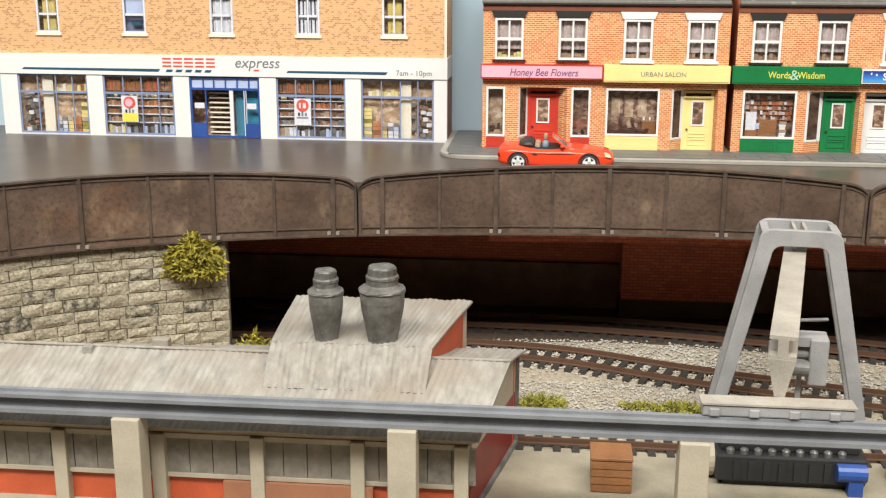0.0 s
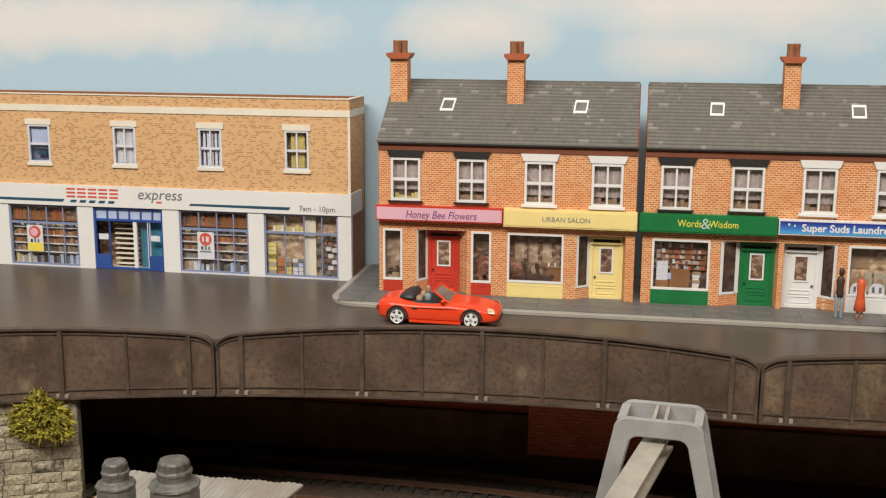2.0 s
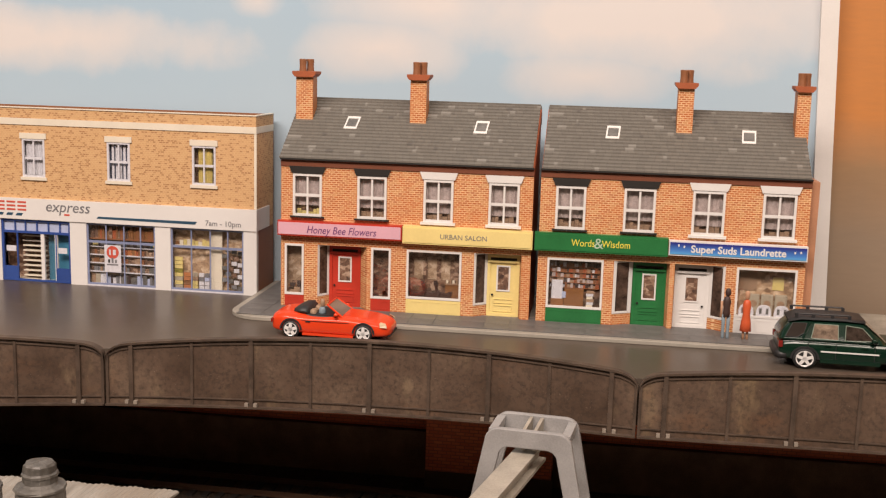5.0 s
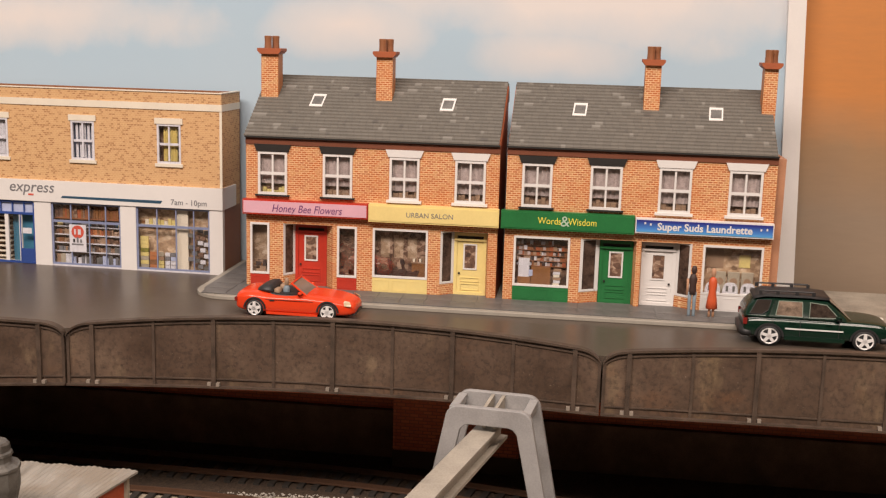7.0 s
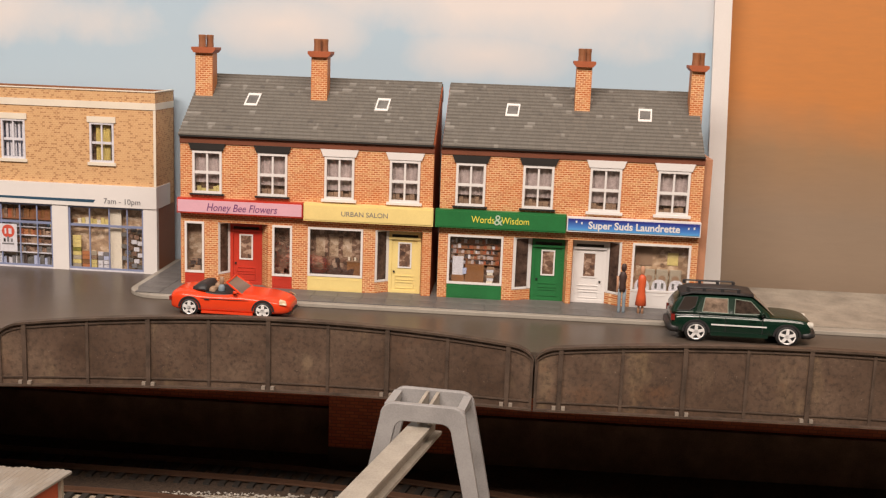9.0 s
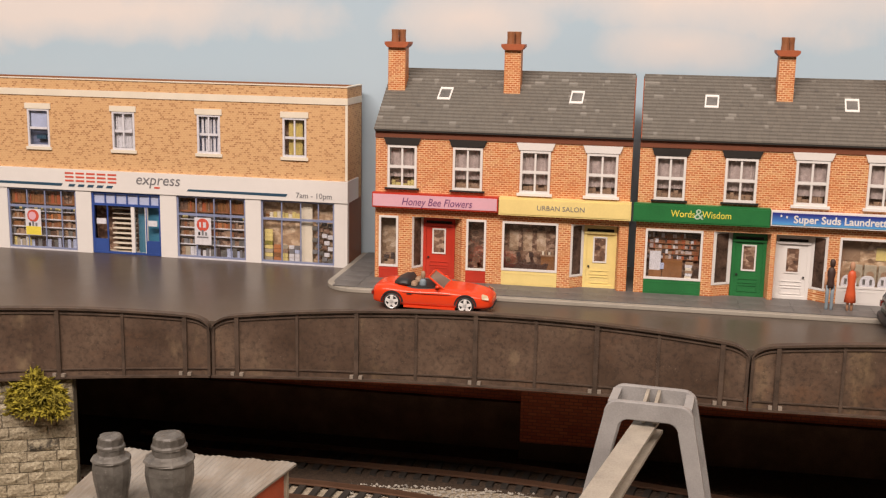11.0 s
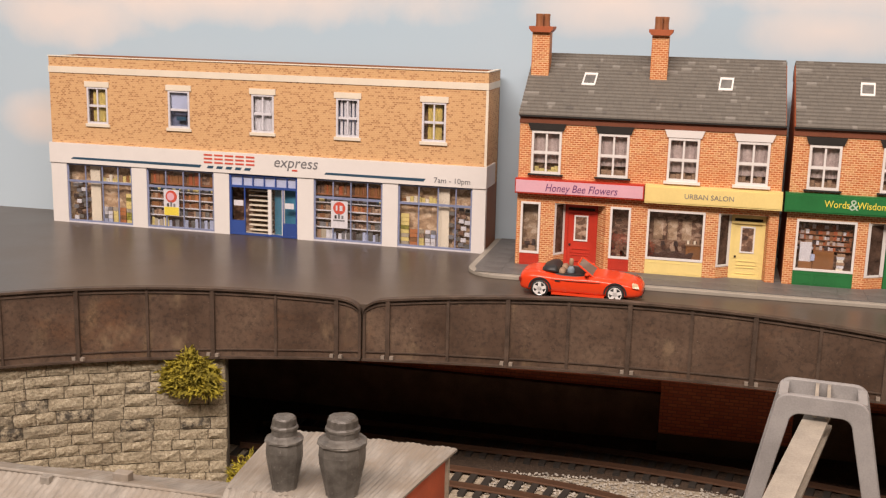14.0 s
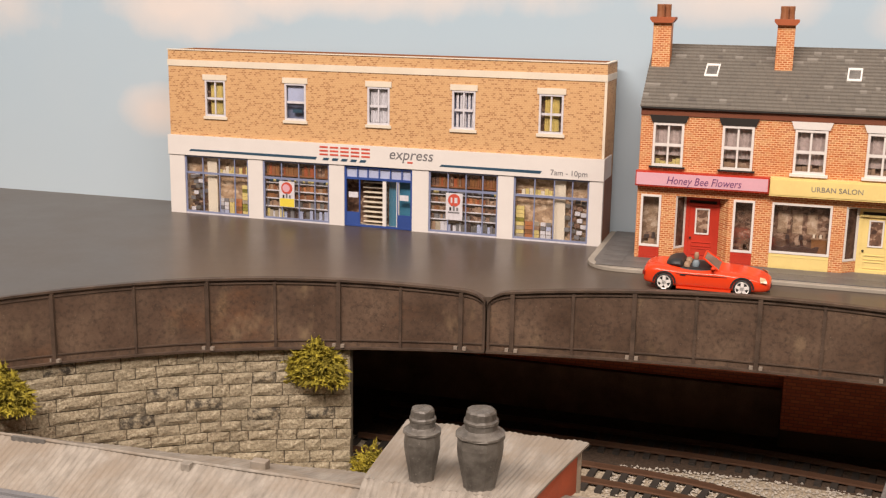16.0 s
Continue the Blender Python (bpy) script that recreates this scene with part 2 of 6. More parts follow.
def slate_mat():
    n = Nodes("grey_roof_slates")
    info = n.t.nodes.new("ShaderNodeObjectInfo")
    b = n.t.nodes.new("ShaderNodeTexBrick")
    s = n.add("ShaderNodeSeparateXYZ", Vector=n.mm())
    v = n.add("ShaderNodeCombineXYZ", X=n.math("ADD", s.outputs[0], n.math("MULTIPLY", info.outputs["Random"], 40.0)), Y=n.math("MULTIPLY", info.outputs["Random"], 90.0))
    n.t.links.new(v.outputs[0], b.inputs["Vector"])
    for k, val in (("Color1", (0.150, 0.138, 0.118)), ("Color2", (0.130, 0.120, 0.103)), ("Mortar", (0.105, 0.096, 0.085)), ("Scale", 1.0), ("Mortar Size", 0.1), ("Bias", 0.0), ("Brick Width", 3.4), ("Row Height", 900.0)):
        n.put(b.inputs[k], val)
    patch = n.noise(0.11, 1, 0.4, n.add("ShaderNodeCombineXYZ", X=v.outputs[0].node.inputs[0].links[0].from_socket, Y=n.math("MULTIPLY", info.outputs["Random"], 700.0)).outputs[0])
    col = n.mix(n.ramp(patch, [(0.665, grey(0)), (0.68, grey(0.9))]), b.outputs["Color"], (0.225, 0.213, 0.19))
    col = n.mix(n.ramp(patch, [(0.28, grey(0.8)), (0.31, grey(0))]), col, (0.095, 0.087, 0.078))
    n.bump(n.noise(1.5), 0.2, 0.0002)
    return n.done(col, 0.6)


M_SLATE = slate_mat()


def road_mat():
    n = Nodes("painted_road")
    big, fine = n.noise(0.012, 5), n.noise(0.5, 6)
    col = n.ramp(n.math("ADD", n.math("MULTIPLY", big, 0.5), n.math("MULTIPLY", fine, 0.5)), [(0.3, (0.054, 0.041, 0.032)), (0.7, (0.092, 0.072, 0.055))])
    n.bump(n.noise(0.9, 4), 0.25, 0.0001)
    return n.done(col, n.math("MULTIPLY_ADD", big, 0.3, 0.18), 0, 0.45)


M_ROAD = road_mat()
M_PAVE = plain("grey_paving_card", (0.13, 0.125, 0.12), 0.5, vary=0.2)
M_KERB = plain("pale_kerb", (0.32, 0.295, 0.25), 0.55, vary=0.12)
M_PAVE_PALE = plain("pale_card_paving", (0.30, 0.27, 0.22), 0.6, vary=0.25)


def steel_mat():
    n = Nodes("weathered_brown_girder")
    streak = n.noise(0.11, 6, 0.6, n.mm((0.5, 0.5, 0.16)))
    blotch = n.noise(0.028, 6, 0.65)
    rust = n.noise(0.02, 5, 0.7, n.mm((1, 1, 1.6), (13, 5, 2)))
    fine = n.noise(1.7, 4)
    grain = n.noise(0.5, 6, 0.7)
    col = n.ramp(blotch, [(0.32, (0.058, 0.035, 0.023)), (0.5, (0.098, 0.062, 0.042)), (0.68, (0.150, 0.100, 0.067))])
    col = n.mix(n.ramp(streak, [(0.58, grey(0)), (0.74, grey(0.55))]), col, (0.26, 0.185, 0.10))
    col = n.mix(n.ramp(rust, [(0.56, grey(0)), (0.74, grey(0.5))]), col, (0.17, 0.075, 0.032))
    col = n.mix(n.ramp(grain, [(0.32, grey(0.7)), (0.54, grey(0))]), col, (0.030, 0.021, 0.016))
    col = n.mix(n.ramp(fine, [(0.68, grey(0)), (0.74, grey(0.55))]), col, (0.40, 0.34, 0.26))
    col = n.mix(n.ramp(n.noise(0.045, 5, 0.6, n.mm((1, 1, 0.6), (3, 8, 1))), [(0.60, grey(0)), (0.74, grey(0.6))]), col, (0.29, 0.21, 0.125))
    n.bump(grain, 0.3, 0.00015)
    return n.done(col, n.math("MULTIPLY_ADD", blotch, 0.3, 0.36))


M_STEEL = steel_mat()
M_STEEL_EDGE = plain("worn_girder_edge", (0.085, 0.058, 0.042), 0.5, vary=0.35, scale=0.5)
M_BOLT = plain("pale_bolt", (0.26, 0.22, 0.18), 0.5)


def stone_mat():
    n = Nodes("rough_limestone")
    info = n.t.nodes.new("ShaderNodeObjectInfo")
    big, fine = n.noise(0.10, 5), n.noise(0.9, 6, 0.7)
    col = n.ramp(fine, [(0.33, (0.085, 0.068, 0.045)), (0.43, (0.28, 0.235, 0.155)), (0.56, (0.42, 0.37, 0.26)), (0.70, (0.64, 0.58, 0.45))])
    col = n.mix(n.ramp(big, [(0.35, grey(0.45)), (0.55, grey(0))]), col, (0.19, 0.16, 0.105))
    col = n.mix(n.math("MULTIPLY", info.outputs["Random"], 0.3), col, (0.40, 0.36, 0.26))
    dirt = n.math("MULTIPLY", n.ramp(info.outputs["Random"], [(0.80, grey(0)), (0.95, grey(1))]), n.ramp(n.noise(0.35, 6, 0.75), [(0.42, grey(0.95)), (0.58, grey(0))]))
    col = n.mix(dirt, col, (0.045, 0.04, 0.032))
    n.bump(fine, 1.0, 0.0008)
    return n.done(col, 0.85)


M_STONE = stone_mat()
M_JOINT = plain("stone_joint", (0.125, 0.105, 0.075), 0.9, vary=0.3)


def roof_mat(name, a, b, c):
    n = Nodes(name)
    v = n.mm((1, 0.12, 1))
    streak = n.noise(0.28, 5, 0.6, v)
    big = n.noise(0.05, 5, 0.65)
    col = n.ramp(streak, [(0.3, a), (0.65, b)])
    col = n.mix(n.ramp(big, [(0.42, grey(0)), (0.62, grey(0.8))]), col, c)
    n.bump(streak, 0.4, 0.0003)
    return n.done(col, 0.7)


M_SHEET = roof_mat("weathered_corrugated_sheet", (0.20, 0.182, 0.155), (0.33, 0.305, 0.265), (0.24, 0.20, 0.155))
M_GREYPOT = plain("grey_ventilator_paint", (0.155, 0.15, 0.14), 0.5, vary=0.35, scale=0.4)


def vent_mat():
    n = Nodes("worn_grey_casting")
    geo = n.t.nodes.new("ShaderNodeNewGeometry")
    big, fine = n.noise(0.16, 5, 0.65), n.noise(0.9, 6, 0.7)
    col = n.ramp(big, [(0.35, (0.055, 0.049, 0.042)), (0.65, (0.135, 0.127, 0.113))])
    col = n.mix(n.ramp(fine, [(0.60, grey(0)), (0.74, grey(0.6))]), col, (0.36, 0.345, 0.31))
    col = n.mix(n.ramp(geo.outputs["Pointiness"], [(0.55, grey(0)), (0.68, grey(0.4))]), col, (0.36, 0.34, 0.30))
    n.bump(fine, 0.5, 0.0003)
    return n.done(col, 0.45)


M_VENT = vent_mat()
M_STONEPAINT = plain("stone_coloured_plastic", (0.40, 0.35, 0.265), 0.55, vary=0.12)
M_BOARDS = roof_mat("grey_weathered_boards", (0.14, 0.125, 0.105), (0.27, 0.25, 0.21), (0.18, 0.15, 0.12))
M_EAVESTAN = plain("tan_eaves_paint", (0.36, 0.27, 0.175), 0.6, vary=0.25)
M_ORANGE = plain("orange_red_wall", (0.46, 0.085, 0.03), 0.5, vary=0.15)
M_DARKRED = plain("dark_red_panel", (0.22, 0.02, 0.012), 0.45, vary=0.25)
M_RUNWAY = plain("grey_runway_steel", (0.20, 0.205, 0.215), 0.4, vary=0.15)
M_CRANE = plain("pale_grey_crane_paint", (0.31, 0.305, 0.30), 0.45, vary=0.15)
M_CRANE_BEAM = plain("off_white_crane_beam", (0.36, 0.325, 0.27), 0.5, vary=0.2)


def ballast_mat(name, a, b, c):
    n = Nodes(name)
    vor = n.t.nodes.new("ShaderNodeTexVoronoi")
    n.t.links.new(n.mm(), vor.inputs["Vector"])
    vor.inputs["Scale"].default_value = 0.9
    col = n.mix(n.noise(0.03, 4), n.ramp(vor.outputs["Color"], [(0.2, a), (0.8, b)]), c)
    n.bump(vor.outputs["Distance"], 0.6, 0.0005)
    return n.done(col, 0.9)


M_GROUND = ballast_mat("pale_gravel_ground", (0.20, 0.165, 0.115), (0.46, 0.40, 0.31), (0.33, 0.28, 0.205))
M_YARD = plain("sandy_yard_surface", (0.31, 0.27, 0.195), 0.8, vary=0.15)
M_GRAVEL = plain("pale_ballast_stone", (0.47, 0.435, 0.375), 0.85, vary=0.3, scale=0.6)
M_SLEEPER = plain("dark_sleeper", (0.035, 0.03, 0.025), 0.7)
M_RAIL = plain("rusty_rail", (0.125, 0.066, 0.04), 0.45, 0.2)
M_BOARD = plain("dark_baseboard_timber", (0.085, 0.05, 0.032), 0.8)
# ballast colour darkened to carry the shade below the deck
M_SHADEGROUND = ballast_mat("dark_shade_ballast", (0.035, 0.022, 0.014), (0.09, 0.058, 0.036), (0.055, 0.036, 0.023))
M_PIERBRICK = brick_mat("shaded_red_brick", (0.60, 0.15, 0.06), (0.42, 0.09, 0.04), (0.2, 0.07, 0.045), 4.4, 1.7, 0.3)
M_TUNNELBASE = plain("brown_lower_wall", (0.17, 0.10, 0.065), 0.85, vary=0.3)
M_DARKFIG_PRINT = plain("dark_display_card", (0.05, 0.03, 0.025), 0.6)
M_SALON = plain("dark_oxblood_leather", (0.06, 0.027, 0.019), 0.4)
M_GRASS = plain("olive_grass", (0.30, 0.28, 0.035), 0.8, vary=0.45, scale=1.0)
M_BUSH = plain("olive_foliage", (0.37, 0.31, 0.03), 0.85, vary=0.5, scale=0.8)
M_WOOD = plain("varnished_wood", (0.27, 0.12, 0.045), 0.45, vary=0.25)
M_STEELGREY = plain("dull_steel_fitting", (0.20, 0.20, 0.20), 0.3, 0.6, vary=0.2)
M_CHROME = plain("silver_wheel", (0.78, 0.77, 0.75), 0.3, 0.1, vary=0.05)
M_TYRE = plain("black_tyre", (0.015, 0.015, 0.015), 0.7)
M_CARRED = plain("red_orange_car_paint", (0.72, 0.055, 0.014), 0.25, vary=0.03, bump=0.02)
M_CARGREEN = plain("dark_green_car_paint", (0.004, 0.022, 0.013), 0.16, vary=0.1, bump=0.02)
M_TRIM = plain("black_plastic_trim", (0.02, 0.02, 0.021), 0.5)
M_SMOKE = plain("smoked_window", (0.035, 0.028, 0.024), 0.12, vary=0.1, bump=0)
M_SIDEPANE = plain("brown_tinted_pane", (0.26, 0.19, 0.14), 0.15, vary=0.45, scale=0.8, bump=0)
M_DARKPANE = plain("dark_brown_pane", (0.10, 0.062, 0.045), 0.25, vary=0.5, scale=0.8, bump=0)
M_FRONTPANE = plain("dark_front_pane", (0.05, 0.036, 0.028), 0.12, vary=0.6, scale=1.2, bump=0)
M_FRAMELINE = plain("pale_green_window_line", (0.30, 0.36, 0.30), 0.3, 0.3)
M_TAN = plain("tan_seat", (0.34, 0.22, 0.14), 0.6)
M_LAMPGLASS = plain("headlamp_glass", (0.58, 0.46, 0.30), 0.15, bump=0)
M_CLEARLAMP = plain("clear_lamp_glass", (0.52, 0.50, 0.44), 0.12, bump=0)
M_TAIL = plain("red_tail_lamp", (0.20, 0.02, 0.015), 0.2, bump=0)


def glass_mat():
    n = Nodes("clear_glazing")
    tr = n.t.nodes.new("ShaderNodeBsdfTransparent")
    gl = n.t.nodes.new("ShaderNodeBsdfGlossy")
    gl.inputs["Roughness"].default_value = 0.06
    mx = n.t.nodes.new("ShaderNodeMixShader")
    mx.inputs[0].default_value = 0.08
    n.t.links.new(tr.outputs[0], mx.inputs[1])
    n.t.links.new(gl.outputs[0], mx.inputs[2])
    n.t.links.new(mx.outputs[0], n.t.nodes["Material Output"].inputs[0])
    return n.mat


M_GLASS = glass_mat()


def sky_mat():
    """Painted sky board: pale blue with soft clouds, each (x, z, half width, half height) in mm."""
    n = Nodes("painted_sky_board")
    s = n.add("ShaderNodeSeparateXYZ", Vector=n.mm())
    x, z = s.outputs[0], s.outputs[2]
    warp = n.math("MULTIPLY_ADD", n.noise(0.022, 5, 0.55), 1.5, -0.75)
    cover = None
    for cx, cz, rx, rz, k in ((-172, 128, 120, 17, 1), (-275, 116, 48, 17, 0.9), (-292, 54, 22, 13, 0.8), (60, 150, 60, 14, 0.7), (165, 148, 110, 24, 1), (34, 128, 42, 15, 0.7), (140, 116, 40, 13, 0.6), (-30, 150, 14, 8, 0.6), (-420, 130, 60, 30, 0.7), (-100, 185, 150, 20, 0.9), (190, 200, 150, 25, 0.9)):
        dx = n.math("MULTIPLY_ADD", x, 1 / rx, -cx / rx)
        dz = n.math("MULTIPLY_ADD", z, 1 / rz, -cz / rz)
        d = n.math("SQRT", n.math("ADD", n.math("MULTIPLY", dx, dx), n.math("MULTIPLY", dz, dz)))
        f = n.math("MULTIPLY", n.math("SUBTRACT", 1.25, n.math("ADD", d, warp)), k)
        cover = f if cover is None else n.math("MAXIMUM", cover, f)
    soft = n.ramp(cover, [(0.0, grey(0)), (0.35, grey(0.55)), (0.9, grey(1))])
    blue = n.ramp(n.math("MULTIPLY_ADD", z, 1 / 240.0, 0.0), [(0.0, (0.42, 0.54, 0.62)), (0.5, (0.35, 0.50, 0.61)), (1.0, (0.26, 0.44, 0.60))])
    blue = n.mix(n.math("MULTIPLY", n.noise(0.008, 4), 0.35), blue, (0.50, 0.57, 0.60))
    return n.done(n.mix(soft, blue, (0.64, 0.62, 0.605)), 0.6)


M_SKY = sky_mat()


def brown_mat():
    n = Nodes("brown_to_grey_board")
    s = n.add("ShaderNodeSeparateXYZ", Vector=n.mm())
    f = n.math("ADD", n.math("MULTIPLY", s.outputs[2], 1 / 150.0), n.math("MULTIPLY_ADD", n.noise(0.02, 4), 0.2, -0.1))
    # greyer towards the bottom, orange brown higher up
    col = n.ramp(f, [(0.25, (0.27, 0.20, 0.14)), (0.48, (0.33, 0.20, 0.105)), (0.68, (0.56, 0.215, 0.055))])
    col = n.mix(n.math("MULTIPLY", n.noise(0.35, 5, 0.7, n.mm((0.2, 1, 1))), 0.3), col, (0.12, 0.09, 0.06))
    return n.done(col, 0.5)


M_BROWN = brown_mat()
M_ROOM = plain("room_wall_paint", (0.62, 0.56, 0.47), 0.8, scale=0.01, bump=0)
M_ROOMFLOOR = plain("room_floor_carpet", (0.22, 0.18, 0.14), 0.9, scale=0.02, bump=0)

# ---- the room round the layout ----
setting("floor", box(-2600, 2600, -2600, 1600, -920, -900), M_ROOMFLOOR, "brown carpeted floor of the room", "floor")
setting("ceiling", box(-2600, 2600, -2600, 1600, 1500, 1520), M_WHITE, "white ceiling of the room", "ceiling")
setting("wall_south", box(-2600, 2600, -2620, -2600, -900, 1500), M_ROOM, "plain cream wall of the room", "wall")
setting("wall_north", box(-2600, 2600, 1600, 1620, -900, 1500), M_ROOM, "plain cream wall of the room", "wall")
setting("wall_west", box(-2620, -2600, -2600, 1600, -900, 1500), M_ROOM, "plain cream wall of the room", "wall")
setting("wall_east", box(2600, 2620, -2600, 1600, -900, 1500), M_ROOM, "plain cream wall of the room", "wall")

# ---- layout: board, ground, road deck, sky ----
G = -87.0
setting("baseboard", box(-900, 900, -300, 90, -130, G - 3), M_BOARD, "dark timber baseboard under the model", "baseboard")
for sx in (-850, 820):
    for sy in (-280, 40):
        setting("baseboard_leg", box(sx, sx + 45, sy, sy + 45, -900, -130), M_BOARD, "square dark timber leg of the baseboard", "leg")
setting("ground", box(-900, 900, -300, 70, G - 3, G), M_GROUND, "pale gravel ground beside the railway tracks", "ground")


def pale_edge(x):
    """Where the pale ballast ends and the ground darkened as bridge shade begins."""
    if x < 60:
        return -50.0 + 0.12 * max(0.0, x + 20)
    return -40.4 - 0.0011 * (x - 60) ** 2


# painted shade: a dark sheet over the ground under the bridge
setting("bridge_shade_ground", plate([(-900, 14)] + [(x, pale_edge(x)) for x in range(-200, 320, 20)] + [(900, -140), (900, 14)], G, G + 0.5), M_SHADEGROUND, "dark brown ground with the bridge shade put into its colour", "ground")
setting("yard", box(-200, 400, -300, -172, G, G + 1.2), M_YARD, "sandy concrete yard surface", "ground")

GX = [-268.0, -48.3, 172.0, 392.0]
GY = [0.0, -91.0, -82.5, -80.0]
BULGE = [0.0, 8.8, 1.5]


def edge_y(x):
    """Depth of the bridge parapet line at x."""
    if x < GX[1]:
        d = min(GX[1] - x, 192.0)
        return GY[1] - 0.22 * d - 0.0004 * d * d - 7e-6 * d ** 3
    for i in (1, 2):
        if x <= GX[i + 1] or i == 2:
            s = (x - GX[i]) / (GX[i + 1] - GX[i])
            return GY[i] + (GY[i + 1] - GY[i]) * s + BULGE[i] * 4 * s * (1 - s)


def road_outline(off, x0, x1):
    return [(x0, 70)] + [(x0 + (x1 - x0) * i / 60, edge_y(x0 + (x1 - x0) * i / 60) + off) for i in range(61)] + [(x1, 70)]


setting("road", plate(road_outline(1.2, -600, 500), -6, 0), M_ROAD, "glossy dark grey painted road surface", "road")
setting("bridge_deck", plate(road_outline(6, -600, 500), -21, -6.1), M_BOARD, "black deck under the road", "bridge deck")

bm = hexa(((-900, 60, -2), (264, 60, -2), (264, 66, -2), (-900, 66, -2), (-900, 60, 420), (241, 60, 420), (241, 66, 420), (-900, 66, 420)))
setting("backdrop", bm, M_SKY, "pale blue painted sky board with soft clouds", "backdrop")
setting("backdrop_edge", hexa(((259.6, 57, 0), (268.1, 57, 0), (268.1, 68, 0), (259.6, 68, 0), (244, 57, 420), (252.5, 57, 420), (252.5, 68, 420), (244, 68, 420))), M_WHITE, "white vertical edge strip of the sky board", "trim")
setting("brown_board", box(230, 900, 69, 75, 0, 420), M_BROWN, "brown board, greyer towards the bottom, beside the sky", "board")

# pavement with kerb
r = 16
corner = [(-20 + r - r * math.sin(a), -26 + r - r * math.cos(a)) for a in [math.pi / 2 * i / 8 for i in range(9)]]
outline = [(560, 58), (560, -26)] + corner + [(-20, 58)]
setting("kerb", plate(outline, 0, 1.9), M_KERB, "pale grey kerb stone edge", "kerb", 0.3)
pave = thing("pavement", "grey slabbed pavement in front of the shops", "pavement", kind="structure")
k = 3.2
inner = [(250, 4), (250, -26 + k)] + [(-20 + r - (r - k) * math.sin(a), -26 + r - (r - k) * math.cos(a)) for a in [math.pi / 2 * i / 8 for i in range(9)]] + [(-20 + k, 58), (-1, 58), (-1, 4)]
part("surface", plate(inner, 1.9, 2.15), M_PAVE, pave)
setting("pale_pavement", plate([(250.3, -20), (560, -20), (560, 58), (250.3, 58)], 1.9, 2.3), M_PAVE_PALE, "pale dusty card paving beyond the shops", "pavement")


# ---- bridge girders ----
def girder(i):
    g = thing("bridge_girder", "weathered brown riveted plate girder along the road edge", "girder", group="bridge girders")
    x0, x1 = GX[i] + 0.35, GX[i + 1] - 0.35
    zb, ze, zm = -23.0, 0.4, 6.8
    span = x1 - x0

    def top(x):
        d = min(x - x0, x1 - x)
        z = ze + (zm - ze) * math.sin(math.pi * min(1, max(0, (d + 6) / (span + 12)))) ** 0.75
        if d < 9:
            z = z - 5.0 * (1 - math.sqrt(max(0, 1 - (1 - d / 9) ** 2)))
        return z

    def strip(y0, y1, zlo, zhi, n=90):
        rings = []
        for j in range(n + 1):
            s = j / n
            s = 0.5 - 0.5 * math.cos(math.pi * s) if n > 20 else s
            x = x0 + span * s
            y = edge_y(x)
            rings.append([(x, y + y0, zlo(x)), (x, y + y1, zlo(x)), (x, y + y1, zhi(x)), (x, y + y0, zhi(x))])
        return loft(rings)

    part("web", strip(-0.6, 0.6, lambda x: zb, top), M_STEEL, g)
    part("top_flange", strip(-1.9, 1.9, top, lambda x: top(x) + 0.9), M_STEEL_EDGE, g, "rounded dark top flange")
    part("bottom_flange", strip(-2.4, 2.0, lambda x: zb - 0.8, lambda x: zb), M_STEEL_EDGE, g)
    part("angle_strip", strip(-1.15, -0.6, lambda x: zb + 2.6, lambda x: zb + 3.1), M_STEEL_EDGE, g)
    part("inner_rim", strip(-1.15, -0.6, lambda x: top(x) - 1.9, lambda x: top(x) - 1.2), M_STEEL_EDGE, g)
    posts = [x0 + 0.6] + [0.5 * (x0 + x1) + 24.85 * j for j in range(-4, 5)] + [x1 - 0.6]
    for j, x in enumerate(posts):
        y, w, d = edge_y(x), (0.9 if j % 2 else 0.6), (1.7 if j % 2 else 1.2)
        part("stiffener", box(x - w, x + w, y - d, y - 0.6, zb, top(x) - 0.1), M_STEEL_EDGE, g)
        if j % 2:
            for sx in (-1.9, 1.9):
                part("bolt", box(x + sx - 0.75, x + sx + 0.75, y - 2.2, y - 0.6, zb + 0.1, zb + 1.5), M_BOLT, g)
    return g


for i in range(3):
    girder(i)


# ---- stone abutment ----
def wall_y(x):
    return edge_y(x) + 1.5


